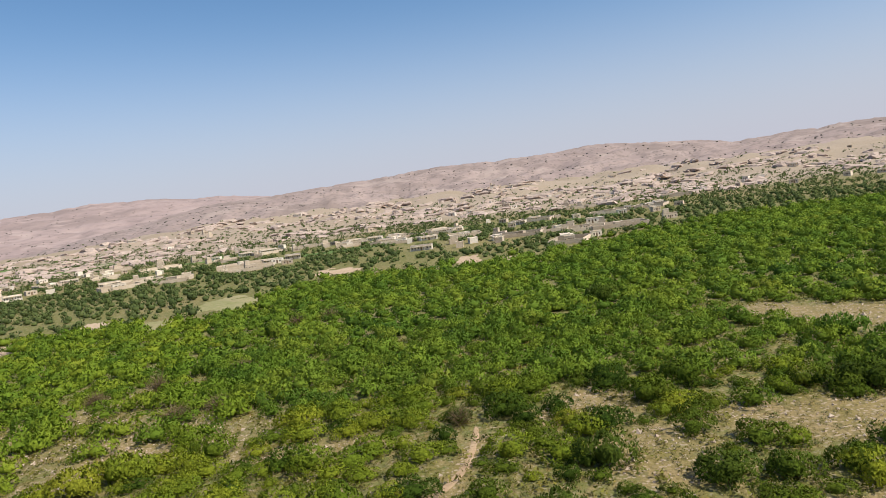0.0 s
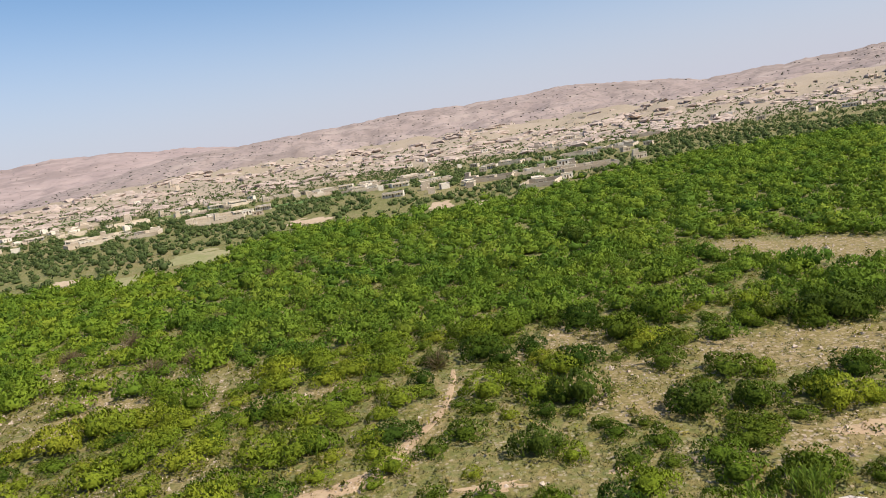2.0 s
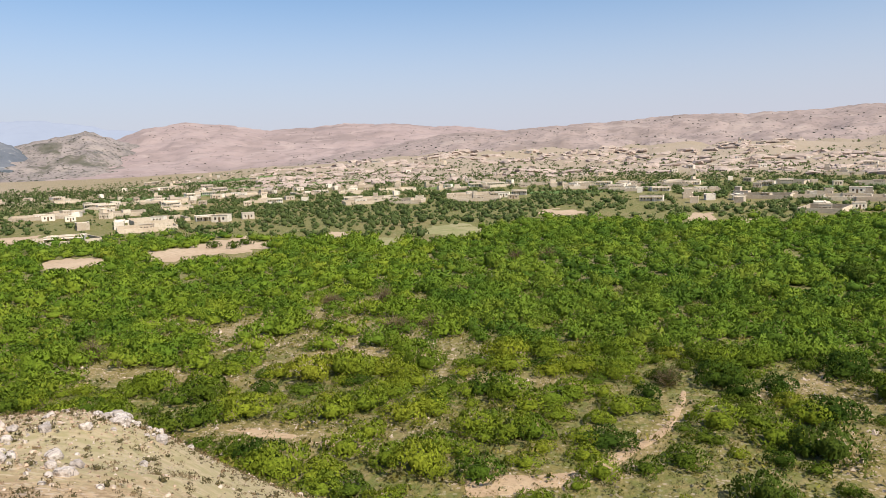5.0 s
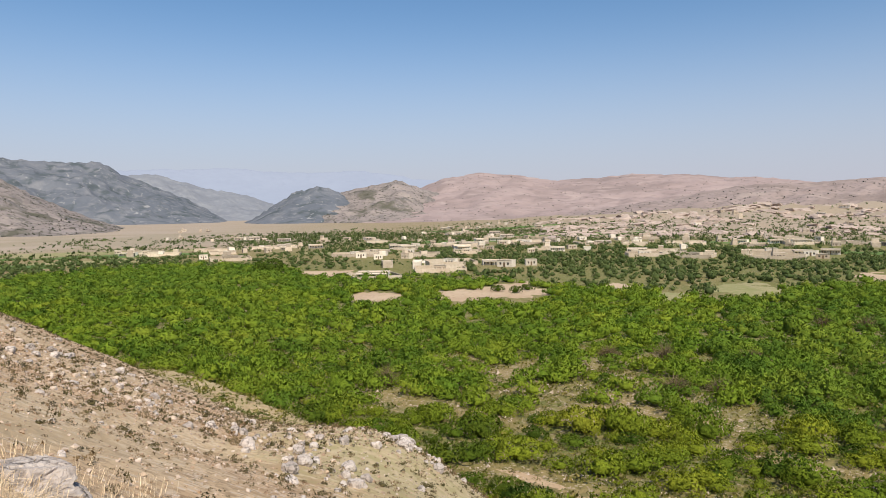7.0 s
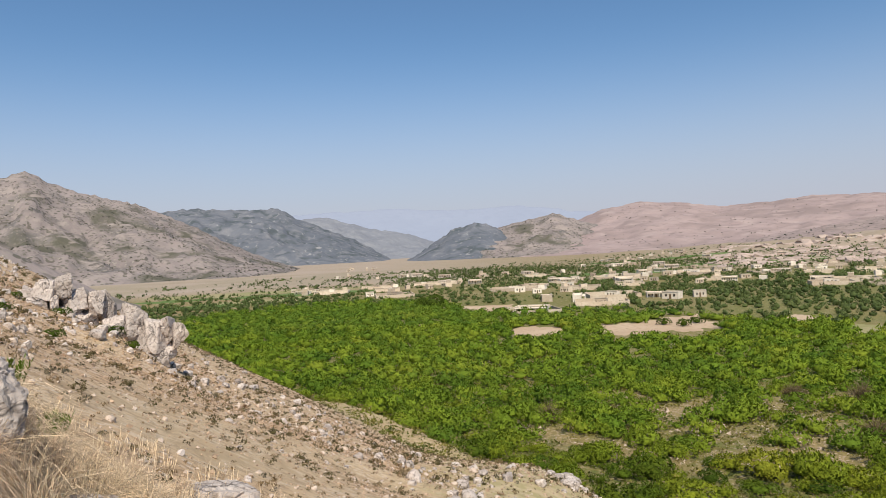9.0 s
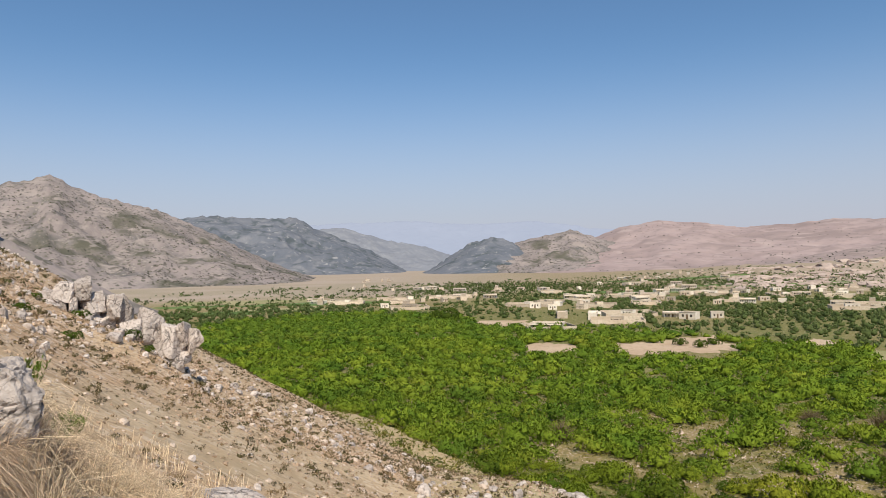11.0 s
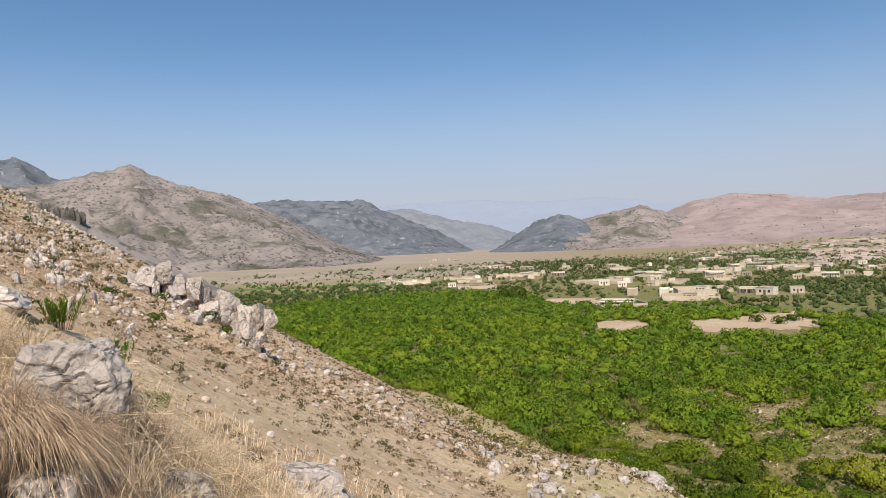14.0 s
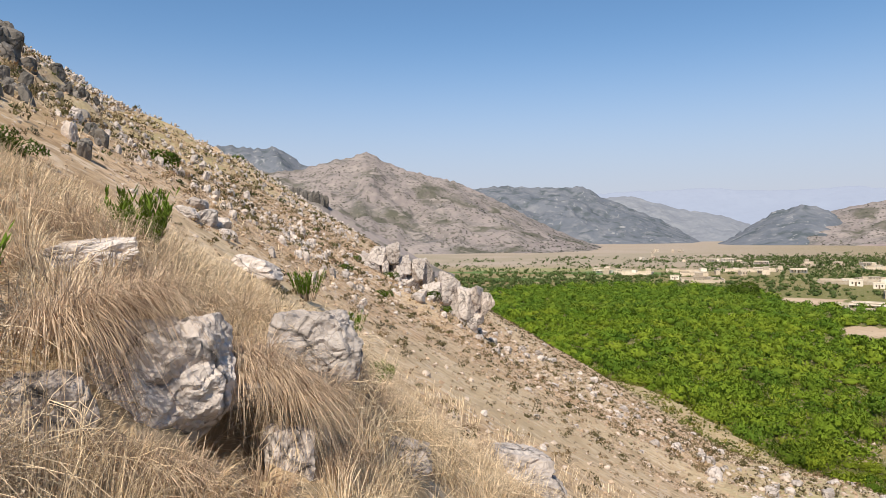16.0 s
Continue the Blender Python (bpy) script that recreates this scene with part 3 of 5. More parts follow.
# middle x, y, half length, half width, turn of the open patches
CLEARINGS = [(40, 60, 13, 6, -25), (62, 100, 16, 8, -50), (-37, 77, 9, 4, 40), (-10, 73, 8, 2.4, -15), (-55, 68, 16, 3.0, 0),
             (-32, 55, 6, 2.0, 0), (1.5, 60, 1.5, 11, -20), (-8, 49.5, 6, 2, 20), (5, 46.2, 4, 1.4, -5), (32, 43.5, 7, 3, 0)]
# direction, distance, half width, half depth of the fields
FIELDS = [(43.8, 207, 8, 13), (36.5, 205, 8, 14), (32.5, 215, 12, 22), (14.5, 228, 9, 17), (19.8, 205, 5, 10), (24, 231, 4, 9), (5.8, 284, 9, 15), (-5, 255, 6, 17), (-8.5, 243, 4, 9), (47.5, 290, 12, 14)]
CLEARINGS += [(*(unit(az) * (r - 4)), a, b + 4, az) for az, r, a, b in FIELDS]

set_zone(ground, valley_zone)


def spread_out(x0, x1, y0, y1, cell, keep, rng):
    """Uneven places, about one a cell, that the function keep lets stand."""
    gx, gy = np.meshgrid(np.arange(x0, x1, cell), np.arange(y0, y1, cell))
    x = gx.ravel() + rng.uniform(-0.48, 0.48, gx.size) * cell
    y = gy.ravel() + rng.uniform(-0.48, 0.48, gx.size) * cell
    ok = rng.uniform(0, 1, x.size) < keep(x, y)
    return x[ok], y[ok]


rng = np.random.default_rng(7)
NEAR = [bush_template(rng, 1000, 0.064, 22, ruffle=0.6, heart=0.45, crisp=0.55) for _ in range(4)]
MID = [bush_template(rng, 400, 0.095, 15, ruffle=0.65, core=1, heart=0.45, crisp=0.6) for _ in range(5)]
FAR = [bush_template(rng, 100, 0.14, 10, ruffle=0.4, core=1, heart=0.6, crisp=0.2) for _ in range(6)]
FARTHEST = [bush_template(rng, 66, 0.145, 9, ruffle=0.3, core=1, heart=0.64, crisp=0.12) for _ in range(6)]


def in_view(x, y):
    az, r = polar(x, y)
    return cover(x, y) * ((az > -42) & (az < 80))


bx, by = spread_out(-420, 290, 25, 400, 3.1, in_view, rng)
thin = (np.hypot(bx, by) < 200) | (rng.uniform(0, 1, bx.size) < 0.9)
bx, by = bx[thin], by[thin]
bz = land_z(bx, by)
br = np.hypot(bx, by)
bw = (1.0 + 1.9 * rng.uniform(0, 1, bx.size) ** 1.3) * (0.8 + 0.25 * step(45, 90, br)) * (1 + 0.12 * step(190, 210, br))
bh = bw * rng.uniform(0.6, 1.05, bx.size)
order = np.argsort(br)
near = order[:300]
mid = order[300:][br[order[300:]] < 130]
far = order[300:][(br[order[300:]] >= 130) & (br[order[300:]] < 225)]
farthest = order[300:][br[order[300:]] >= 225]
rows_of = lambda sel: np.stack((bx[sel], by[sel], bz[sel] - 0.1, bw[sel], bh[sel]), 1)
near_meshes = [mesh_of("shrub", t[:, :3], np.arange(len(t)).reshape(-1, 3), NEAR_LEAF, normals=t[:, 3:]) for t in NEAR]
deep_shaded_meshes = [me.copy() for me in near_meshes]
for me in deep_shaded_meshes:
    me.materials[0] = DEEP_SHADED_LEAF
for i, (x, y, z, w, h) in enumerate(rows_of(near)):
    # towards the east more shrubs take the darkened copy
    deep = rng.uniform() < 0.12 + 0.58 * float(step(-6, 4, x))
    shrub = tagged(new("shrub", (deep_shaded_meshes if deep else near_meshes)[i % len(NEAR)]), "rounded deep green thorn shrub, shade in its colour, on dry soil" if deep else "rounded yellowish green thorn shrub on dry soil", "shrub", "shrubs on the valley floor")
    shrub.matrix_world = pose(x, y, z, 0, 0, rng.uniform(0, 360)) @ Matrix.Diagonal((w, w, h, 1))
# the western stand, opposite the sun, takes the brightened copy
frontlit = bx + 14 * (fbm(bx / 30, by / 30, 2, 19) - 0.5) < -0.3 * by
scatter("shrub_thicket", "dense thicket of green shrubs", "shrubs", rows_of(mid[~frontlit[mid]]), MID, LEAF, rng)
scatter("shrub_thicket", "dense thicket of yellowish green shrubs, front light in their colour", "shrubs", rows_of(mid[frontlit[mid]]), MID, FRONTLIT_LEAF, rng)
scatter("far_thicket", "dense green thicket farther out", "shrubs", rows_of(far[~frontlit[far]]), FAR, LEAF, rng)
scatter("far_thicket", "dense yellowish green thicket farther out, front light in its colour", "shrubs", rows_of(far[frontlit[far]]), FAR, FRONTLIT_LEAF, rng)
scatter("farthest_thicket", "low green thicket at the far edge of the woodland", "shrubs", rows_of(farthest), FARTHEST, LEAF, rng)


# ---- paths and fields ----
def ribbon(name, label, line, widths, mat, lift=0.05, category="path"):
    """A trodden path that follows the ground, with uneven edges."""
    line, widths = np.array(line, float), np.array(widths, float)
    k = np.linspace(0, len(line) - 1, len(line) * 8)
    px, py = (np.interp(k, np.arange(len(line)), line[:, i]) for i in (0, 1))
    px, py = (np.convolve(np.pad(p, 4, mode="edge"), np.ones(9) / 9, "valid") for p in (px, py))
    w = np.interp(k, np.arange(len(line)), widths)
    tx, ty = np.gradient(px), np.gradient(py)
    n = np.hypot(tx, ty) + 1e-9
    across = np.linspace(-1, 1, 7)[None, :]
    edge = 0.35 + 1.3 * np.where(across < 0, fbm(k * 1.3, k * 0, 3, 11)[:, None], fbm(k * 1.3, k * 0 + 5, 3, 12)[:, None])
    off = across * (w[:, None] / 2) * edge
    x, y = px[:, None] - ty[:, None] / n[:, None] * off, py[:, None] + tx[:, None] / n[:, None] * off
    z = land_z(x, y) + lift - 0.07 * np.abs(across) ** 4
    verts = np.stack((x.ravel(), y.ravel(), z.ravel()), 1)
    return tagged(new(name, mesh_of(name, verts, grid_faces(*x.shape), mat, True)), label, category, kind="structure")


def patch(name, label, cx, cy, rx, ry, turn, mat, seed, lift=0.06):
    """A bare or sown field with an uneven outline that follows the ground."""
    rings, spokes = np.linspace(0.02, 1, 7)[:, None], np.linspace(0, 2 * math.pi, 72, endpoint=False)[None, :]
    wob = 0.3 + 1.25 * fbm(np.cos(spokes) * 2.6 + seed, np.sin(spokes) * 2.6, 5, seed)
    a, b = rings * wob * rx * np.cos(spokes), rings * wob * ry * np.sin(spokes)
    c, s = math.cos(radians(turn)), math.sin(radians(turn))
    x, y = cx + a * c - b * s, cy + a * s + b * c
    z = land_z(x, y) + lift - 0.1 * rings ** 6
    return tagged(new(name, mesh_of(name, np.stack((x.ravel(), y.ravel(), z.ravel()), 1), grid_faces(*x.shape, closed=True), mat, True)), label, "field", kind="structure")


FIELD = material("bare_field", ((0.44, 0.32, 0.22), (0.50, 0.38, 0.27), (0.36, 0.27, 0.17)), 0.06, 0.7, 0.95, 0.3)
PASTURE = material("dry_pasture", ((0.30, 0.27, 0.14), (0.24, 0.24, 0.10), (0.36, 0.30, 0.18)), 0.03, 0.3, 0.95, 0.3)
CROP = material("green_crop", ((0.10, 0.17, 0.04), (0.14, 0.20, 0.06), (0.08, 0.13, 0.04)), 0.04, 0.5, 0.9, 0.3)
ribbon("footpath", "narrow winding trodden earth footpath between shrubs", [(5, 73), (4.5, 69), (3.4, 65), (3, 62), (0, 58), (-1, 56), (-4, 51.5), (-7, 50), (-13, 48)], [0.5, 0.7, 0.9, 0.9, 1.1, 1.4, 2.6, 3.6, 3.0], DIRT)
for i, (cx, cy, rx, ry) in enumerate([(4.5, 46.3, 3.0, 0.9), (20.5, 44.2, 3.0, 0.9), (33.5, 43.5, 5.5, 1.6), (14, 45, 1.4, 0.7), (40, 44, 4, 1.3), (-33, 55, 4, 0.9), (-25, 54, 3, 0.8), (-62, 63, 1.0, 2.6)]):
    patch("bare_soil", "bare sandy patch of soil between shrubs", cx, cy, rx, ry, -6, DIRT, 40 + i, 0.05)
for i, (az, r, a, b) in enumerate(FIELDS):
    cx, cy = unit(az) * r
    patch("field", "bare earth field among shrubs", cx, cy, a * 1.15, b * 1.15, az, FIELD if i not in (3, 4) else PASTURE, 20 + i)
for i, (az, r, rx, ry, mat) in enumerate([(66, 420, 40, 22, PASTURE), (62, 470, 50, 25, CROP), (70, 400, 30, 18, CROP), (56, 520, 40, 20, PASTURE), (68, 520, 60, 30, PASTURE), (38, 560, 60, 22, CROP), (28, 640, 70, 25, CROP), (12, 520, 50, 18, CROP), (-2, 500, 40, 14, CROP), (20, 480, 40, 16, PASTURE), (44, 430, 36, 18, PASTURE), (34, 820, 90, 40, CROP), (72, 480, 30, 16, CROP), (5, 420, 34, 14, CROP), (-14, 430, 34, 14, CROP)]):
    x, y = unit(az) * r
    patch("field", "small farm field on the valley floor", x, y, rx, ry, az, mat, 60 + i, 0.12)


# ---- rocks ----
BALLS = {level: ball(level) for level in (1, 2, 3, 4, 5, 6)}
BALLS[0] = (np.concatenate((np.eye(3), -np.eye(3))), np.array([(0, 1, 2), (1, 3, 2), (3, 4, 2), (4, 0, 2), (1, 0, 5), (3, 1, 5), (4, 3, 5), (0, 4, 5)]))


def rock_mesh(name, rng, level, facets=7, rough=0.06, mat=None, size=(1, 1, 1), crack=0.0, cut=0.0, smooth=None, corner=1.3):
    """An angular block: a ball cut by planes, with broken relief."""
    v, f = BALLS[level]
    p = np.concatenate((np.eye(3), -np.eye(3))) + rng.normal(size=(6, 3)) * 0.22
    p = np.concatenate((p, rng.normal(size=(facets, 3))))
    p /= np.linalg.norm(p, axis=1)[:, None]
    d = np.concatenate((rng.uniform(0.8, 1.0, 6), rng.uniform(0.85, 1.12, facets))) + cut
    dot = np.clip(v @ p.T, 0.05, None)
    r = np.minimum((d[None] / dot).min(1), corner - cut * 0.6)
    if level >= 3:
        shift = Vector(rng.uniform(-50, 50, 3))
        def broken(q):
            """Ledges that break off in steps, fine grain, and narrow clefts."""
            q = Vector(q)
            lie = noise.noise(q * 1.9 + shift) + 0.35 * noise.noise(q * 5.0 + shift)
            ledge = (math.floor(lie * 3.5) + min(1.0, (lie * 3.5 % 1.0) * 3)) / 3.5
            cleft = max(0.0, 0.07 - abs(noise.noise(q * 1.7 - shift + 0.25 * noise.noise_vector(q * 4.0))))
            return rough * (0.9 * ledge + 0.35 * noise.fractal(q * 4.0 + shift, 0.9, 2.1, 5)) - crack * cleft * 4
        r = r + np.array([broken(q) for q in v])
    else:
        r = r + rng.normal(size=len(v)) * rough
    return mesh_of(name, v * r[:, None] * np.array(size), f, mat, level == 4 and rough < 0.1 if smooth is None else smooth)


def place_rock(name, label, az, r, width, height, rng, level=4, el=None, depth=None, mat=None, turn=None, crack=0.25, category="rock", group="", cut=0.0):
    """A boulder sunk a little into the slope; with el its middle stands at that angle over the eye's level and it reaches down into the ground."""
    x, y = unit(az) * r
    ground_z = land(x, y)
    middle = H + r * math.tan(radians(el)) if el is not None else ground_z + height * 0.3
    half = max(height / 2, (middle + height / 2 - ground_z + 0.1) / 2)
    middle = middle + height / 2 - half
    ob = tagged(new(name, rock_mesh(name, rng, level, 6, 0.14 - 0.25 * cut, mat or LIMESTONE, (width / 2, (depth or width) / 2, half), crack * (0.4 if cut > 0.1 else 1), cut, cut > 0.1)), label, category, group)
    ob.matrix_world = pose(x, y, middle, rng.uniform(-8, 8), rng.uniform(-8, 8), az if turn is None else turn)
    return ob


rng = np.random.default_rng(11)
GRAVEL = material("brown_gravel", ((0.38, 0.27, 0.185), (0.47, 0.35, 0.25), (0.20, 0.14, 0.09)), 0.5, 5.0, 0.95, 0.3, 9.0, 0.6, island=True)
GREY_STONE = "pale grey weathered limestone boulder among dry grass"
for az, el, w, h in [(105.2, -13.0, 6.0, 7.0), (86.0, -9.6, 7.4, 7.4), (90.7, -2.6, 4.6, 2.0), (102.6, -1.8, 7.2, 3.6), (78.9, -17.6, 4.4, 3.4), (69.7, -18.6, 5.6, 3.8), (67.2, -20.2, 3.6, 2.6), (88.1, -17.0, 4.0, 4.6),
                     (93.9, -17.8, 2.2, 2.0), (92.2, -18.2, 1.8, 1.8), (111.6, 3.1, 4.4, 3.2), (115.4, 1.4, 2.6, 1.6), (95.6, 1.8, 2.0, 1.4), (94.3, 1.4, 2.2, 1.6), (93.2, 1.0, 1.7, 1.4), (94.9, 2.5, 1.8, 1.4), (92.6, 0.2, 1.6, 1.1)]:
    r = on_ray(az, el)
    place_rock("boulder", GREY_STONE, az, r, w * r / 57.3, h * r / 57.3, rng, 6 if w > 4.5 and r < 5 else 5 if r < 8 else 4, el, group="boulders in the grass", crack=0.3)
hero = tagged(new("boulder", rock_mesh("boulder", np.random.default_rng(8), 6, 14, 0.2, LIMESTONE, (1, 1, 1), 0.3, 0.04, False, corner=1.22)), "split pale limestone boulder with a dark hollow under its edge", "rock", "boulders in the grass")
for v in hero.data.vertices:  # the foot is undercut
    k = 0.62 + 0.38 * min(1.0, max(0.0, (v.co.z + 0.9) / 0.7))
    v.co = (v.co.x * 0.31 * k, v.co.y * 0.27 * k, v.co.z * 0.32)
hero.matrix_world = pose(*(unit(97.6) * 3.32), H - 0.66, 4, 10, 97)
# added slab, hidden by tussocks, that blocks light from the hollow
shade_slab = tagged(new("boulder", rock_mesh("boulder", np.random.default_rng(3), 5, 8, 0.12, LIMESTONE, (0.30, 0.26, 0.07), 0.2)), "flat slab added to keep light out of a hollow in the grass", "rock", "boulders in the grass")
shade_slab.matrix_world = pose(*(unit(92.2) * 3.55), H - 0.71, 6, -4, 92)
for az, r, w, h in [(-20, 15.5, 0.45, 0.4), (-34.5, 16, 0.9, 0.5), (-31, 17, 0.5, 0.5), (-30, 11.5, 0.8, 0.36), (-26.5, 12.5, 0.5, 0.3), (-2.6, 14, 0.9, 0.5), (-36.5, 13, 0.7, 0.4), (-5, 12.5, 0.5, 0.3), (-12, 13, 0.35, 0.2), (-38, 18, 0.9, 0.5)]:
    place_rock("boulder", "pale limestone boulder on a dry grass slope", az, r, w, h, rng, 4, group="boulders on the brow")

# the two joined crags on the slope: blocks split by upright cracks
crag_rng = np.random.default_rng(5)
for label, far_off, blocks in (("pale fractured limestone crag with upright cracks", 37.0, [(76.2, -4.9, 1.5, 2.6), (75.0, -4.4, 1.5, 2.9), (73.6, -5.1, 1.15, 2.4), (72.7, -4.9, 0.9, 1.9), (71.9, -5.3, 0.8, 1.6), (73.6, -7.2, 1.5, 2.1), (75.2, -6.8, 1.6, 2.0), (76.4, -6.4, 1.0, 1.6), (74.4, -6.0, 0.8, 2.0), (72.6, -6.4, 0.9, 1.3)]),
                               ("broken pinkish limestone outcrop on a slope", 42.0, [(81.7, -2.3, 1.0, 2.8), (80.9, -2.6, 0.95, 3.4), (80.5, -1.3, 1.1, 1.6), (79.6, -1.4, 1.0, 1.5), (78.8, -2.3, 1.6, 1.9), (77.5, -2.6, 0.9, 1.8), (76.8, -3.1, 1.1, 2.0), (79.5, -3.5, 1.5, 1.7), (78.0, -3.7, 1.2, 1.4), (82.4, -2.2, 0.7, 1.3), (80.2, -2.6, 0.6, 1.6)])):
    x, y = unit(blocks[0][0]) * far_off
    crag = tagged(new("rock_outcrop"), label, "outcrop")
    crag.matrix_world = pose(x, y, land(x, y))
    for az, el, w, h in blocks:
        r = far_off + crag_rng.uniform(-0.35, 0.35)
        wide, tall = w * r / 57.3 * (0.66 if far_off < 40 else 0.58), h * r / 57.3 * 0.45
        bx_, by_ = unit(az) * r
        top = H + r * math.tan(radians(el)) + tall
        half = max(tall, min((top - land(bx_, by_) + 0.5) / 2, tall * 1.2))
        block = new("block", rock_mesh("block", crag_rng, 4, 5, 0.08, LIMESTONE, (wide, max(0.7, wide), half), 0.3, -0.05, False, corner=1.7))
        block.parent = crag
        block.matrix_world = pose(bx_, by_, top - half, crag_rng.uniform(-5, 5), crag_rng.uniform(-9, 7), az + crag_rng.uniform(-12, 12))

# rubble at the feet of the crags
for i in range(60):
    az, r, w = crag_rng.uniform(70, 84), crag_rng.uniform(33.5, 41), 0.15 + 0.4 * crag_rng.uniform() ** 2.5
    place_rock("boulder", "angular pale limestone block fallen from a crag", az, r, w * 1.2, w, crag_rng, 3, crack=0.2, group="fallen blocks", turn=crag_rng.uniform(0, 360))
# pale rubble that trails from the crags down the inner side of the spur
for i in range(150):
    k = crag_rng.uniform()
    az = 71.5 - 27 * k + crag_rng.normal() * 0.6
    el = -7.6 - 13.3 * (71.5 - az) / 27 + crag_rng.normal() * (0.5 + 0.9 * k) - 0.6 * k
    w = 0.10 + 0.32 * crag_rng.uniform() ** 2.2
    r = on_ray(az, el, 6.0)
    if r < 75 and land(*(unit(az) * r)) > 0.8:
        place_rock("boulder", "angular pale stone in a trail of rubble", az, r, w * 1.3, w, crag_rng, 3, crack=0.15, group="rubble on the spur", turn=crag_rng.uniform(0, 360))
for i in range(120):
    az = 39.6 + crag_rng.normal() * 2.2
    el = -18.9 - 0.25 * (39.6 - az) + crag_rng.normal() * 0.75
    w = 0.14 + 0.42 * crag_rng.uniform() ** 2.2
    r = on_ray(az, el, 20.0)
    if r < 62 and land(*(unit(az) * r)) > 0.8:
        place_rock("boulder", "angular pale stone in a trail of rubble", az, r, w * 1.3, w, crag_rng, 3, crack=0.15, group="rubble on the spur", turn=crag_rng.uniform(0, 360))
STONES = [rock_mesh("stone", rng, 3, 5, 0.08, LIMESTONE, crack=0.2) for _ in range(8)]
BROWN = [rock_mesh("stone", rng, 2, 7, 0.05, FIELDSTONE) for _ in range(8)]
SLABS = [rock_mesh("stone_slab", rng, 3, 7, 0.14, LIMESTONE if k < 6 else DARKSTONE, (0.7, 0.5, 1.25), 0.4) for k in range(12)]


def rubble(x, y):
    """How thickly stones lie on the slope."""
    az, r = polar(x, y)
    d = 0.22 + 0.45 * step(0.5, 0.72, fbm(x / 6, y / 6, 3, 91))
    d = d + 0.9 * np.exp(-((az - 40.5) / 4.0) ** 2 - ((r - 43) / 6) ** 2) + 1.1 * np.exp(-((r - 37 - (az - 58) * 0.5) / 4.0) ** 2) * step(44, 50, az) * step(74, 69, az)
    d = d + 0.6 * np.exp(-((az - 66) / 5) ** 2 - ((r - 40) / 14) ** 2) + 0.7 * step(80, 90, az) * step(9, 16, r)
    return d * (hill_z(x, y) > 1.0) * (r > 7) * (az > -44) * (az < 124) * (r < 150)


sx, sy = spread_out(-150, 60, -85, 70, 0.62, lambda x, y: rubble(x, y) * np.where(np.hypot(x, y) < 75, 1, 0.4) * 0.75, rng)
sz, sr = land_z(sx, sy), np.hypot(sx, sy)
ss_ = (0.45 + 0.55 * step(10, 38, sr)) * np.clip(0.072 * rng.lognormal(0, 0.55, sx.size), 0.03, 0.26) * np.where(polar(sx, sy)[0] > 88, 0.8, 1.0)
by_size = np.argsort(-ss_ / sr)
for i in by_size[:300]:
    stone = tagged(new("stone", (STONES if i % 3 == 0 else BROWN)[i % 8]), "loose pale limestone rock on the stony slope", "rock", "rocks on the hillside")
    stone.matrix_world = pose(sx[i], sy[i], sz[i] + 0.1 * ss_[i], *rng.uniform(-30, 30, 2), rng.uniform(0, 360)) @ Matrix.Diagonal((ss_[i], ss_[i] * 0.8, ss_[i] * 0.7, 1))


def scatter_mesh(name, label, category, places, meshes, mat, rng, stand=0.0):
    """One mesh of many stones; places are rows of x, y, z, size."""
    tris = []
    for me in meshes:
        co = np.array([v.co[:] for v in me.vertices])
        tris.append(co[np.array([p.vertices[:] for p in me.polygons])].reshape(-1, 3))
    chunks = []
    for x, y, z, s in places:
        t = tris[rng.integers(len(tris))] * s
        turn = np.array(Euler((rng.uniform(-stand, stand), rng.uniform(-stand, stand), rng.uniform(0, 6.28))).to_matrix())
        chunks.append(t @ turn.T + (x, y, z))
    verts = np.concatenate(chunks)
    return tagged(new(name, mesh_of(name, verts, np.arange(len(verts)).reshape(-1, 3), mat)), label, category, kind="stuff")


rest = by_size[300:17000]
scatter_mesh("scree", "pale limestone scree over dry soil", "rocks", np.stack((sx, sy, sz + 0.1 * ss_, ss_ * 0.9), 1)[rest], [rock_mesh("stone", rng, 0, 5, 0.12, None, (1.15, 1.0, 0.8)) for _ in range(10)], FIELDSTONE, rng, 0.6)
# gravel and small stones all over the slope
for pale_ones, low, high, cell in ((0, 38, 100, 0.36), (1, 38, 100, 0.5), (0, 80, 123, 0.5), (1, 80, 123, 0.6)):
    kx, ky = spread_out(-62, 60, -42, 48, cell, lambda x, y: (hill_z(x, y) > 0.8) * (polar(x, y)[0] > low) * (polar(x, y)[0] < high) * (np.hypot(x, y) > 6.5) * (np.hypot(x, y) < 58) * (0.25 + 0.75 * step(0.35, 0.6, fbm(x / 3, y / 3, 3, 140 + pale_ones))), rng)
    ks = np.clip(0.045 * rng.lognormal(0, 0.5, kx.size), 0.015, 0.13) * (0.5 + 0.5 * step(10, 40, np.hypot(kx, ky)))
    scatter_mesh("gravel", "small pale and brown stones over dry soil", "rocks", np.stack((kx, ky, land_z(kx, ky) + 0.2 * ks, ks), 1), [rock_mesh("stone", rng, 0, 5, 0.12, None, (1.2, 1.0, 0.85)) for _ in range(10)], FIELDSTONE if pale_ones else GRAVEL, rng, 0.7)
# weathered upright slabs high on the slope
cx_, cy_ = spread_out(-120, 5, -75, 12, 0.9, lambda x, y: 0.9 * step(0.30, 0.52, fbm(x / 8, y / 8, 3, 97)) * (polar(x, y)[0] > 82) * (polar(x, y)[0] < 124) * (np.hypot(x, y) > 13) * (np.hypot(x, y) < 125), rng)
cz_ = land_z(cx_, cy_)
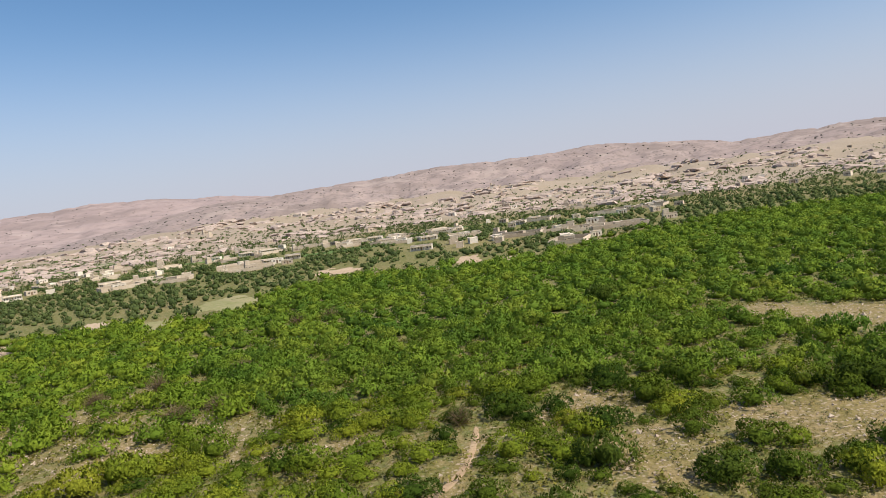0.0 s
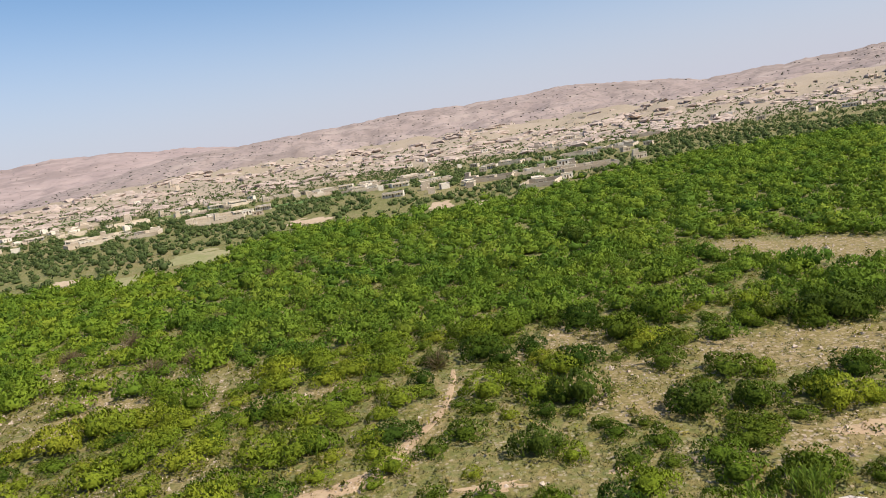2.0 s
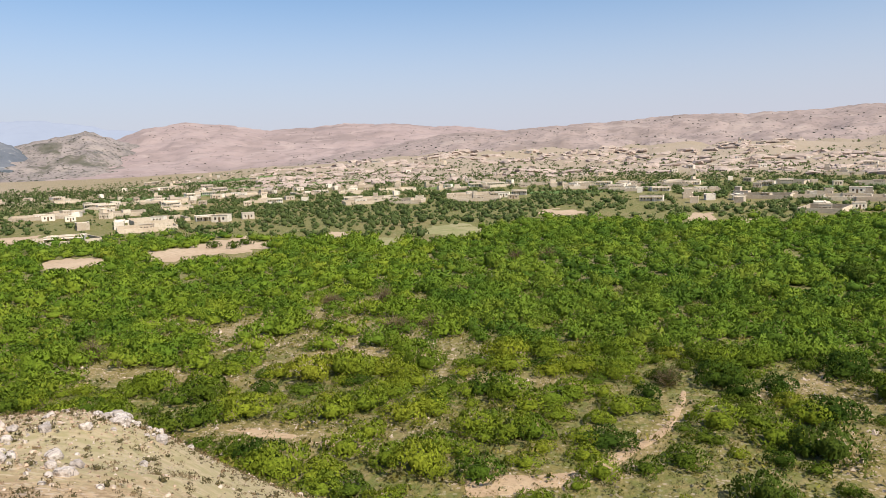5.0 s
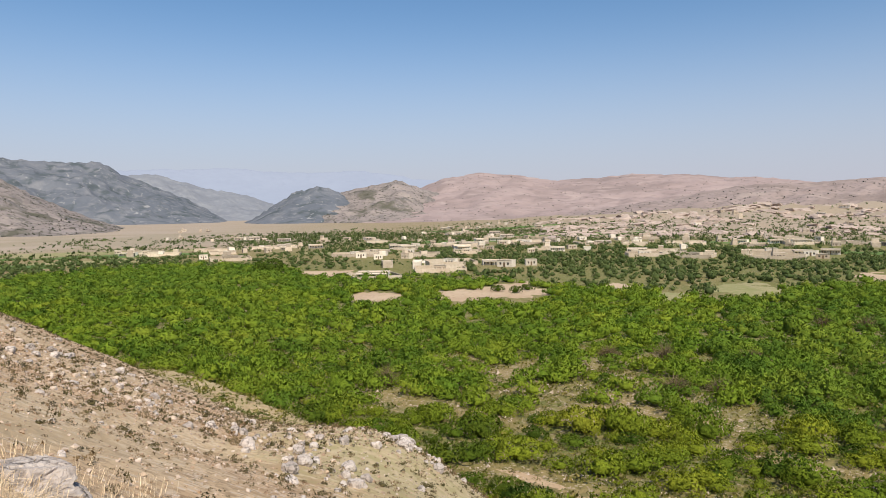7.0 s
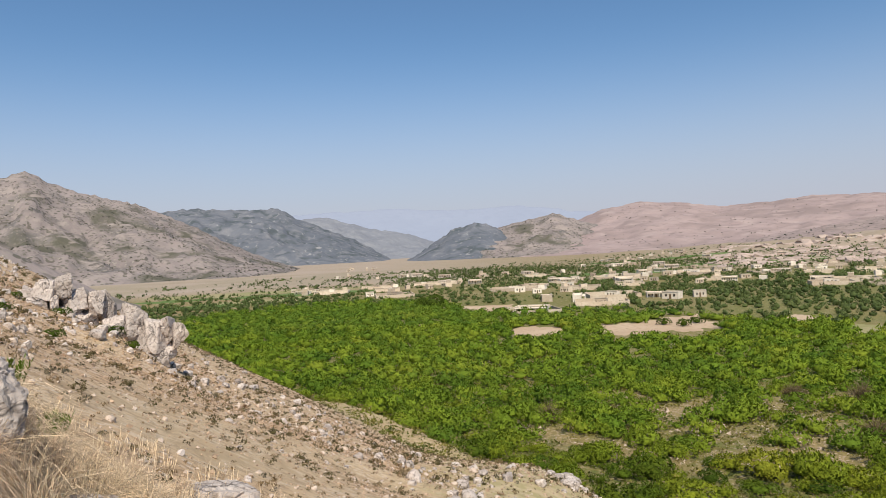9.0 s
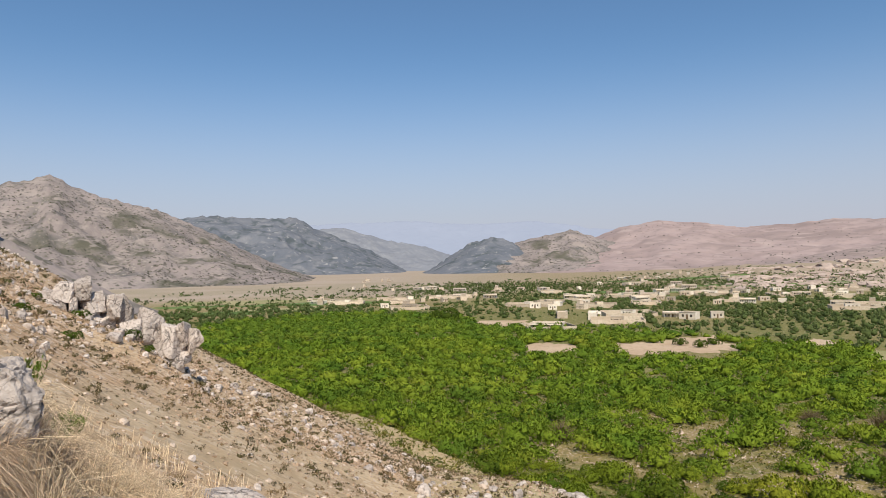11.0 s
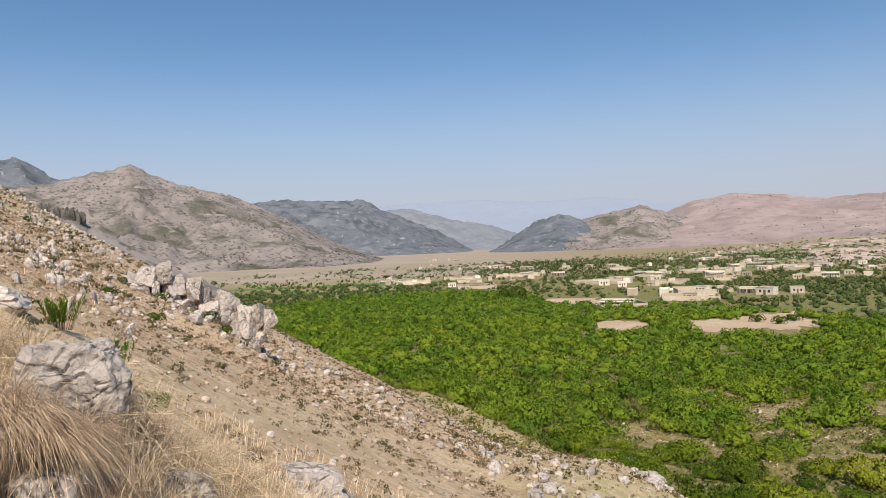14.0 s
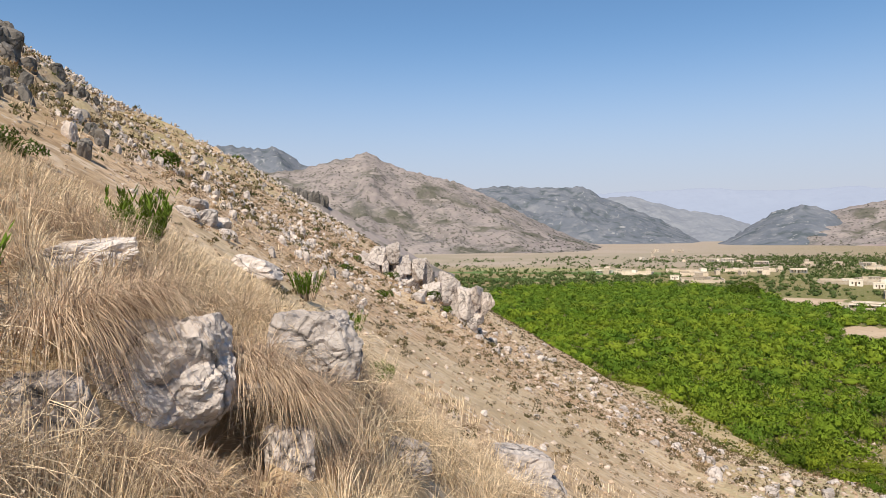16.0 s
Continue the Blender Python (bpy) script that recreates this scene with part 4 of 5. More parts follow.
ck = rng.uniform(0.10, 0.27, cx_.size) * (0.62 + 0.38 * step(13, 45, np.hypot(cx_, cy_))) * np.where((polar(cx_, cy_)[0] > 100) & (rng.uniform(0, 1, cx_.size) < 0.3), 1.7, 1)
by_look = np.argsort(-ck / np.hypot(cx_, cy_))
for i in by_look[:260]:
    k = ck[i]
    slab = tagged(new("rock_slab", SLABS[i % 6 + (6 if i % 4 and polar(cx_[i], cy_[i])[0] > 101 else 0)]), "weathered grey limestone slab standing on the slope", "rock", "slabs high on the slope")
    slab.matrix_world = pose(cx_[i], cy_[i], cz_[i] + 0.25 * k, *rng.uniform(-22, 22, 2), rng.uniform(0, 360)) @ Matrix.Diagonal((k, k, k, 1))
scatter_mesh("upper_rocks", "crowded weathered rocks high on the slope", "rocks", np.stack((cx_, cy_, cz_ + 0.2 * ck, ck), 1)[by_look[260:6500]], [rock_mesh("stone", rng, 1, 5, 0.1, None, (0.75, 0.6, 1.1)) for _ in range(8)], LIMESTONE, rng, 0.4)

# ---- plants on the slope ----
RUSSET = leafy("russet_grass_blades", ((0.50, 0.365, 0.25), (0.66, 0.515, 0.38), (0.25, 0.165, 0.11)), 3.0, 9.0, 0.6, leafwise=0.55)
STRAW = leafy("dry_grass_blades", ((0.60, 0.46, 0.30), (0.71, 0.58, 0.42), (0.40, 0.28, 0.18)), 1.2, 6.0, 0.6, leafwise=0.6)
TUFT = leafy("dusty_tufts", ((0.115, 0.10, 0.045), (0.175, 0.14, 0.07), (0.07, 0.068, 0.028)), 0.4, 2.0)
HERB = leafy("fresh_herb", ((0.105, 0.18, 0.022), (0.16, 0.22, 0.032), (0.06, 0.12, 0.016)), 2.0, 9.0, 0.5)
TWIG = material("grey_twigs", ((0.17, 0.125, 0.08), (0.26, 0.195, 0.13), (0.09, 0.063, 0.04)), 0.8, 6.0, 0.9, 0.1, island=True)
BROWN_LEAF = leafy("withered_leaves", ((0.15, 0.125, 0.045), (0.19, 0.15, 0.06), (0.10, 0.085, 0.035)), 1.0, 5.0)
DUSTY = leafy("dusty_dry_leaves", ((0.50, 0.39, 0.285), (0.64, 0.53, 0.415), (0.25, 0.18, 0.125)), 3.0, 14.0, 0.8, leafwise=0.55)
TUFTS = [bush_template(rng, 22, 0.21, 6, core=False) for _ in range(5)]


def slope_plants(x, y):
    az, r = polar(x, y)
    d = 0.42 + 0.3 * step(0.5, 0.7, fbm(x / 9, y / 9, 3, 101)) + 0.35 * step(96, 104, az) * step(0.5, 0.65, fbm(x / 6, y / 6, 3, 103))
    return d * (hill_z(x, y) > 0.6) * (r > 7.5) * (az > -44) * (az < 124) * (r < 150)


tx_, ty_ = spread_out(-150, 60, -85, 75, 0.6, slope_plants, rng)
tr_ = np.hypot(tx_, ty_)
tw = (0.6 + 0.4 * step(10, 30, tr_)) * (0.08 + 0.20 * rng.uniform(0, 1, tx_.size) ** 2 * (1 + 0.9 * (polar(tx_, ty_)[0] > 90) * rng.uniform(0, 1, tx_.size)))
tuft_rows = np.stack((tx_, ty_, land_z(tx_, ty_) - 0.02, tw, tw * rng.uniform(0.7, 1.2, tx_.size)), 1)
ROUND_TUFTS = [bush_template(rng, 60, 0.15, 8, core=False) for _ in range(4)]
FAR_TUFTS = [bush_template(rng, 22, 0.25, 6, core=False) for _ in range(4)]
DRY_TUFT = leafy("dry_tufts", ((0.21, 0.15, 0.08), (0.30, 0.22, 0.13), (0.12, 0.09, 0.045)), 0.4, 2.0, tone="plant")
dry_one = rng.uniform(0, 1, tx_.size) < 0.6
for dead, word, mat in ((False, "small dusty green tufts on the stony slope", TUFT), (True, "small dry brown tufts on the stony slope", DRY_TUFT)):
    scatter("slope_tufts", word, "plants", tuft_rows[(tr_ < 26) & (dry_one == dead)], ROUND_TUFTS, mat, rng)
    scatter("far_tufts", word, "plants", tuft_rows[(tr_ >= 26) & (tr_ < 80) & (dry_one == dead)], FAR_TUFTS, mat, rng)


ROUND_DARK = [bush_template(rng, 70, 0.17, 8, core=1, heart=0.5) for _ in range(5)]
dx_, dy_ = spread_out(-100, 40, -30, 75, 1.55, lambda x, y: 0.5 * (hill_z(x, y) > 0.5) * (0.3 + 0.7 * step(12, 26, np.hypot(x, y))) * (polar(x, y)[0] > 15) * (polar(x, y)[0] < 100) * (np.hypot(x, y) > 11) * (np.hypot(x, y) < 110), rng)
dw_ = (0.12 + 0.16 * rng.uniform(0, 1, dx_.size) ** 1.5) * (0.6 + 0.4 * step(12, 30, np.hypot(dx_, dy_)))
scatter("shrublets", "small dark olive shrublets dotted over the stony slope", "plants", np.stack((dx_, dy_, land_z(dx_, dy_) - 0.03, dw_, dw_ * rng.uniform(0.8, 1.2, dx_.size)), 1), ROUND_DARK, TUFT, rng)


mx_, my_ = spread_out(-48, 26, -12, 42, 0.42, lambda x, y: (0.35 + 0.5 * step(0.4, 0.6, fbm(x / 4, y / 4, 3, 163))) * (hill_z(x, y) > 0.5) * (polar(x, y)[0] > 25) * (polar(x, y)[0] < 97) * (np.hypot(x, y) > 8) * (np.hypot(x, y) < 50), rng)
mw_ = (0.035 + 0.09 * rng.uniform(0, 1, mx_.size) ** 1.6) * (0.6 + 0.6 * step(10, 40, np.hypot(mx_, my_)))
scatter("grass_tufts", "tiny brown and straw-coloured tufts over the stony soil", "plants", np.stack((mx_, my_, land_z(mx_, my_) - 0.01, mw_, mw_ * rng.uniform(0.8, 1.3, mx_.size)), 1), [bush_template(rng, 11, 0.34, 5, core=False) for _ in range(5)], DRY_TUFT, rng)


def blades(bases, length, width, lean, rng, count, spread=0.12, droop=0.5, fine=False, aim=None):
    """Corners of the triangles of arching grass blades that rise from clumps at the given bases."""
    n = len(bases) * count
    base = np.repeat(np.asarray(bases, float), count, 0)
    a = rng.uniform(0, 2 * math.pi, n)
    out = np.stack((np.cos(a), np.sin(a), np.zeros(n)), 1)
    base = base + out * (rng.uniform(0, 1, (n, 1)) ** 0.5) * spread
    if aim is not None:  # blades that hang to one side
        out = out * 0.55 + np.array(aim)
    ln = length * rng.uniform(0.5, 1.15, (n, 1))
    tip = lean * rng.uniform(0.3, 1.2, (n, 1))
    side = np.stack((-np.sin(a), np.cos(a), np.zeros(n)), 1) + rng.normal(size=(n, 3)) * 0.3
    pts = []
    for t, w in ((0.0, 1.0), (0.35, 0.9), (0.7, 0.6), (1.0, 0.0)):
        mid = base + out * ln * tip * (0.25 * t + 0.6 * t * t) + np.array((0, 0, 1)) * ln * (t - droop * tip * t ** 2.2)
        pts.append((mid + side * width * w / 2, mid - side * width * w / 2))
    if not fine:  # short blades far off need fewer joints
        (a0, b0), _, (a1, b1), (tipp, _) = pts
        return np.stack((a0, b0, a1, b0, b1, a1, a1, b1, tipp), 1).reshape(-1, 3)
    (a0, b0), (a1, b1), (a2, b2), (tipp, _) = pts
    return np.stack((a0, b0, a1, b0, b1, a1, a1, b1, a2, b1, b2, a2, a2, b2, tipp), 1).reshape(-1, 3)


def on_land(az, r, lift=-0.02):
    x, y = -r * np.sin(np.radians(az)), r * np.cos(np.radians(az))
    return np.stack((x, y, land_z(x, y) + lift), 1)


def stuff(name, label, category, corners, mat):
    return tagged(new(name, mesh_of(name, corners, np.arange(len(corners)).reshape(-1, 3), mat)), label, category, kind="stuff")


n = 470
az_, r_ = rng.uniform(60, 126, n), np.sqrt(rng.uniform(1.5 ** 2, 6.6 ** 2, n))
keep = (np.abs(az_ - 98.0) > 6) | (r_ > 3.4)
keep &= rng.uniform(0, 1, n) < np.where(az_ < 78, 0.7, 1.0)
keep &= (np.abs(az_ - 91.8) > 2.8) | (r_ > 3.25)
long_grass = blades(on_land(az_, r_)[keep], 0.55, 0.0042, 1.15, rng, 74, 0.10, 0.95, True)
low_az, low_r = rng.uniform(95, 106, 50), rng.uniform(1.5, 2.75, 50)
long_grass = np.concatenate((long_grass, blades(on_land(low_az, low_r), 0.26, 0.0034, 0.95, rng, 70, 0.14, 0.85, True)))
az3, r3 = rng.uniform(101, 122, 130), rng.uniform(1.45, 2.4, 130)
long_grass = np.concatenate((long_grass, blades(on_land(az3, r3), 0.42, 0.0028, 0.45, rng, 26, 0.1, 0.4, True)))
stuff("dry_grass", "tall drooping clumps of straw-coloured dry grass", "grass", long_grass, STRAW)
# big tussocks that hang over the boulders: direction, angle under the level, blades, length; those on a boulder stand at a given distance
tussocks = []
for az, el, many, length, r in [(99.6, -5.2, 420, 0.42, 3.3), (101.5, -5.6, 420, 0.44, 3.2), (103.2, -6.0, 460, 0.50, 3.05), (104.6, -6.8, 380, 0.46, 2.95), (98.2, -4.6, 260, 0.34, 3.45), (100.6, -3.6, 380, 0.46, 0), (97.0, -2.2, 420, 0.5, 0),
                                (94.8, -3.0, 380, 0.5, 4.4), (91.5, -6.5, 420, 0.5, 0), (90.2, -9.0, 460, 0.48, 3.7), (93.0, -10.6, 300, 0.30, 3.5), (91.8, -10.8, 320, 0.30, 3.42), (90.6, -11.0, 320, 0.32, 3.38), (92.4, -9.6, 300, 0.34, 3.55), (91.0, -9.8, 300, 0.34, 3.5), (88.9, -11.5, 460, 0.44, 3.45), (87.4, -13.2, 420, 0.42, 3.4), (85.6, -13.0, 360, 0.42, 0), (83.6, -11.5, 360, 0.44, 0),
                                (81.5, -13.5, 360, 0.42, 0), (79.0, -14.6, 320, 0.4, 0), (76.2, -15.6, 300, 0.4, 0), (103.7, 2.6, 420, 0.55, 5.0), (106.5, 2.2, 360, 0.5, 4.8), (100.5, 1.6, 420, 0.55, 5.0), (98.3, -0.2, 360, 0.5, 4.7), (108.6, -1.6, 300, 0.4, 0),
                                (113.0, 3.8, 300, 0.45, 0), (116.0, 3.0, 300, 0.45, 0), (95.4, -18.6, 420, 0.3, 0), (98.0, -17.6, 420, 0.3, 0), (100.6, -16.8, 380, 0.3, 0), (103.4, -15.6, 300, 0.32, 0), (90.0, -19.4, 300, 0.26, 0), (84.6, -18.0, 340, 0.34, 0), (72.6, -17.0, 260, 0.36, 0), (106.8, -17.0, 260, 0.3, 0)]:
    on_stone = r > 0 and r < 3.6
    far_off = r or on_ray(az, el)
    x, y = unit(az) * far_off
    foot = H + far_off * math.tan(radians(el)) if on_stone else land(x, y) - 0.02
    tussocks.append(blades([(x, y, foot)], length, 0.0031, 1.25, rng, many, 0.13, 1.25 if on_stone else 1.0, True, (0.14, 0.24, 0) if on_stone else (0.05, 0.12, 0)))
stuff("russet_grass", "drooping russet tussocks of dry grass over boulders", "grass", np.concatenate(tussocks), RUSSET)
az_, r_ = rng.uniform(-46, 8, 750), np.sqrt(rng.uniform(8.5 ** 2, 21 ** 2, 750))
az2, r2 = rng.uniform(60, 124, 500), np.sqrt(rng.uniform(6 ** 2, 10 ** 2, 500))
az_, r_ = np.tile(az_, 2) + rng.uniform(-3, 3, az_.size * 2), np.tile(r_, 2) + rng.uniform(-0.8, 0.8, r_.size * 2)
stuff("slope_grass", "short straw-coloured grass on the brow of the slope", "grass", np.concatenate((blades(on_land(rng.uniform(84, 123, 1100), rng.uniform(6.3, 8.7, 1100)), 0.26, 0.008, 0.8, rng, 12, 0.3), blades(on_land(rng.uniform(84, 123, 900), rng.uniform(15, 50, 900)), 0.2, 0.02, 0.8, rng, 5, 0.3), blades(on_land(az_, r_), 0.30, 0.0085, 0.7, rng, 26, 0.4), blades(on_land(az2, r2)[::2], 0.22, 0.008, 0.8, rng, 22, 0.3))), STRAW)


def herb(az, r, width, height, rng, label, count=260):
    """A bush of upright lance-shaped leaves on many stems."""
    x, y = unit(az) * r
    top = tagged(new("herb_bush"), label, "shrub")
    top.matrix_world = pose(x, y, land(x, y))
    m = 30
    a, q = rng.uniform(0, 6.283, m), rng.uniform(0.1, 0.5, m) * width
    feet = np.stack((np.cos(a) * q * 0.4, np.sin(a) * q * 0.4, np.zeros(m)), 1)
    tips = np.stack((np.cos(a) * q, np.sin(a) * q, height * rng.uniform(0.7, 1.0, m)), 1)
    side = np.array((0.006, 0.004, 0)) * width * 2
    stems = np.stack((feet - side, feet + side, tips), 1).reshape(-1, 3)
    s_ob = new("stem", mesh_of("stem", stems, np.arange(len(stems)).reshape(-1, 3), TWIG))
    k = rng.integers(0, m, count)
    t = rng.uniform(0.25, 1.0, (count, 1))
    p = feet[k] * (1 - t) + tips[k] * t
    b = rng.uniform(0, 6.283, count)
    d = np.stack((np.cos(b) * 0.6, np.sin(b) * 0.6, np.full(count, 0.9)), 1)
    e = np.stack((-np.sin(b), np.cos(b), np.zeros(count)), 1)
    ln, wd = rng.uniform(0.11, 0.21, (count, 1)) * height, 0.017 * height
    tri = np.stack((p, p + d * ln * 0.5 + e * wd, p + d * ln, p, p + d * ln, p + d * ln * 0.5 - e * wd), 1).reshape(-1, 3)
    l_ob = new("foliage", mesh_of("foliage", tri, np.arange(len(tri)).reshape(-1, 3), HERB))
    for o in (s_ob, l_ob):
        o.parent = top
    return top


GREEN_LABEL = "fresh green bush of lance-shaped leaves in dry grass"
for az, r, w, h in [(110.0, 3.25, 0.42, 0.42), (98.9, 5.7, 0.6, 0.5), (119.8, 3.5, 0.4, 0.4), (80.5, 7.5, 0.35, 0.3), (83.5, 9.0, 0.6, 0.45), (86.5, 12, 0.7, 0.5)]:
    herb(az, r, w, h, rng, GREEN_LABEL, 900)
for az, r, w, h in [(-27.7, 15.5, 1.1, 0.75), (-31.5, 15, 0.9, 1.1), (-18.2, 14.5, 0.55, 0.45), (-9.7, 13.5, 0.6, 0.4), (-36, 10.5, 0.6, 0.5), (-33, 10.5, 0.5, 0.3), (-38, 15, 0.7, 0.6)]:
    herb(az, r, w, h, rng, "dark green bush on a dry grass slope", 700)


def bare_bush(name, x, y, width, height, rng, label, twigs=150, leaf=None):
    """A leafless thorn bush: forking twigs that fan out from the foot, with a few dry leaves."""
    top = tagged(new(name), label, "shrub")
    top.matrix_world = pose(x, y, land(x, y))
    d = rng.normal(size=(twigs, 3)) * np.array((1, 1, 0.4)) + np.array((0, 0, 0.9))
    d /= np.linalg.norm(d, axis=1)[:, None]
    end = d * np.array((width / 2, width / 2, height)) * rng.uniform(0.6, 1.1, (twigs, 1))
    start = end * rng.uniform(0.0, 0.55, (twigs, 1)) * np.array((0.6, 0.6, 1))
    side = np.cross(d, rng.normal(size=d.shape))
    side = side / np.linalg.norm(side, axis=1)[:, None] * (0.0028 if width < 2 else 0.006) * width
    quad = np.stack((start - side, start + side, end), 1).reshape(-1, 3)
    t_ob = new("branchwork", mesh_of("branchwork", quad, np.arange(len(quad)).reshape(-1, 3), TWIG))
    t_ob.parent = top
    if leaf:
        many = 100 if width < 2 else 8
        p = np.repeat(end, many, 0) * rng.uniform(0.3, 1.0, (twigs * many, 1)) + rng.normal(size=(twigs * many, 3)) * 0.05 * width
        q = rng.normal(size=(twigs * many, 3, 3)) * (0.0031 if width < 2 else 0.009) * width
        tri = (p[:, None] + q).reshape(-1, 3)
        l_ob = new("foliage", mesh_of("foliage", tri, np.arange(len(tri)).reshape(-1, 3), leaf))
        l_ob.parent = top
    return top


for az, r, w, h in [(113, 2.2, 0.75, 0.48), (117, 2.7, 1.1, 0.7), (121, 2.0, 1.0, 0.6)]:
    x, y = unit(az) * r
    bare_bush("dry_bush", x, y, w, h, rng, "grey-brown twiggy dry bush with small dusty leaves", 340, DUSTY)
for x, y, w, h in [(-67, 72, 4.4, 4.0), (-41, 110, 4.5, 4.0), (-33, 92, 6, 3.0), (-28, 95, 5, 2.6), (3.5, 74, 4, 2.6), (-50, 108, 5, 2.4), (-30, 118, 5, 2.4), (-19, 160, 7, 3), (-26, 158, 6, 3)]:
    bare_bush("bare_bush", x, y, w, h, rng, "leafless brown thorn bush in a green thicket", 320, BROWN_LEAF)
# taller dark bushes among the shrubs and on the skyline
DARK_LEAF = leafy("dark_leaves", ((0.06, 0.095, 0.014), (0.09, 0.13, 0.018), (0.04, 0.07, 0.012)), 0.5, 2.0)
for x, y, w, h in [(38, 136, 3.4, 3.6), (46, 67, 3.4, 2.8), (49.5, 68, 2.4, 2.4), (-241, 188, 6, 6), (15, 58, 2.7, 2.9), (9, 50, 2.0, 2.2), (23, 52, 2.4, 2.2)] + [(*(unit(a) * r), w, h) for a, r, w, h in [(33.6, 213, 2.0, 2.2), (32.2, 209, 1.8, 2.4), (31.2, 217, 2.2, 2.0), (91.7, 100, 1.0, 2.0), (114.5, 9.4, 0.5, 0.45), (112.6, 9.6, 0.45, 0.4), (109.2, 9.8, 0.45, 0.32), (106.8, 10.2, 0.36, 0.28), (116.8, 9.2, 0.5, 0.45), (111, 10.4, 0.4, 0.35), (97.5, 24, 0.7, 0.5), (79.7, 40, 0.55, 0.6), (76.4, 36.5, 0.5, 0.5), (75.2, 35.5, 0.4, 0.4), (82.8, 41, 0.5, 0.4), (83.5, 30, 0.5, 0.4), (80.5, 27, 0.45, 0.35)]]:
    dark = tagged(new("dark_shrub", near_meshes[0].copy()), "dark green dense round shrub", "shrub", "dark shrubs")
    dark.data.materials[0] = DARK_LEAF
    dark.matrix_world = pose(x, y, land(x, y) - 0.1, 0, 0, rng.uniform(0, 360)) @ Matrix.Diagonal((w, w, h, 1))
# low growth between the shrubs and at the foot of the slope
gx_, gy_ = spread_out(-130, 75, 30, 125, 1.2, lambda x, y: (0.5 + 0.5 * step(0.45, 0.6, fbm(x / 9, y / 9, 3, 79))) * (hill_z(x, y) < 4) * (np.abs(polar(x, y)[0] - 18) < 60) * (1 - 0.85 * (cover(x, y) < 0.05) * (hill_z(x, y) < 0.3)), rng)
gw = 0.3 + 0.85 * rng.uniform(0, 1, gx_.size) ** 2
YELLOW_LEAF = leafy("yellowing_herbs", ((0.23, 0.215, 0.06), (0.30, 0.25, 0.11), (0.13, 0.13, 0.035)), 0.2, 1.0, tone="plant")
LOW_LEAF = leafy("low_growth", ((0.16, 0.175, 0.03), (0.24, 0.215, 0.06), (0.10, 0.12, 0.022)), 0.15, 0.8, tone="plant")
scatter("low_growth", "low yellow-green herbs and dry tufts on the soil", "plants", np.stack((gx_, gy_, land_z(gx_, gy_) - 0.03, gw, gw * rng.uniform(0.4, 0.8, gx_.size)), 1), TUFTS, LOW_LEAF, rng)
fx_, fy_ = spread_out(-60, 60, 33, 80, 0.62, lambda x, y: (0.25 + 0.55 * step(0.4, 0.6, fbm(x / 7, y / 7, 3, 181))) * (hill_z(x, y) < 3) * (np.abs(polar(x, y)[0] - 4) < 46), rng)
fw_ = rng.uniform(0.12, 0.38, fx_.size)
scatter("dry_herbs", "small yellow-green and straw-coloured herbs on stony soil", "plants", np.stack((fx_, fy_, land_z(fx_, fy_) - 0.02, fw_, fw_ * rng.uniform(0.5, 1.0, fx_.size)), 1), [bush_template(rng, 14, 0.26, 5, core=False) for _ in range(5)], YELLOW_LEAF, rng)
# stones in the open patches of the valley floor
qx, qy = spread_out(-80, 80, 36, 125, 0.7, lambda x, y: 0.6 * (cover(x, y) < 0.45) * (hill_z(x, y) < 1.0) * (np.abs(polar(x, y)[0] - 15) < 58), rng)
qs = np.clip(0.08 * rng.lognormal(0, 0.6, qx.size), 0.04, 0.45)
scatter_mesh("loose_stones", "scattered brown stones on bare soil", "rocks", np.stack((qx, qy, land_z(qx, qy) + 0.02, qs), 1), [rock_mesh("stone", rng, 0, 5, 0.12) for _ in range(6)], FIELDSTONE, rng, 0.5)
# the dark crag high on the slope, shade in its tone, and the ledge on the far spur
for i in range(150):
    az, r = rng.uniform(101, 123), rng.uniform(32, 66)
    x, y = unit(az) * r
    k = (0.26 + 0.5 * rng.uniform() ** 1.5) * float(step(101, 108, az) * 0.9 + 0.3)
    slab = tagged(new("crag_block", rock_mesh("crag_block", rng, 3, 3, 0.16, DARKSTONE, (0.8 * k, 0.7 * k, 1.2 * k), 0.5, -0.08, corner=1.5)), "dark weathered crag block, shade in its tone, high on the slope", "rock", "crag blocks")
    slab.matrix_world = pose(x, y, land(x, y) + 0.2 * k, *rng.uniform(-20, 20, 2), rng.uniform(0, 360))
for i in range(150):
    az, el = rng.uniform(107, 121), rng.uniform(9.2, 17.5)
    r = on_ray(az, el, 12.0)
    x, y = unit(az) * r
    k = r * (0.005 + 0.009 * rng.uniform() ** 1.6)
    slab = tagged(new("crag_block", rock_mesh("crag_block", rng, 3, 4, 0.16, DARKSTONE, (0.85 * k, 0.8 * k, 1.25 * k), 0.5, -0.06, corner=1.45)), "dark weathered crag block, shade in its tone, high on the slope", "rock", "crag blocks")
    slab.matrix_world = pose(x, y, land(x, y) + 0.35 * k, *rng.uniform(-16, 16, 2), rng.uniform(0, 360))
OLIVE = leafy("olive_leaves", ((0.09, 0.10, 0.035), (0.15, 0.14, 0.06), (0.055, 0.07, 0.025)), 0.3, 2.0, tone="plant")
hx2, hr2 = rng.uniform(84, 124, 2600), rng.uniform(13, 122, 2600)
some = rng.uniform(0, 1, hx2.size) < 0.3 + 0.7 * step(96, 106, hx2)
hx2, hr2 = hx2[some], hr2[some]
hz2 = on_land(hx2, hr2)
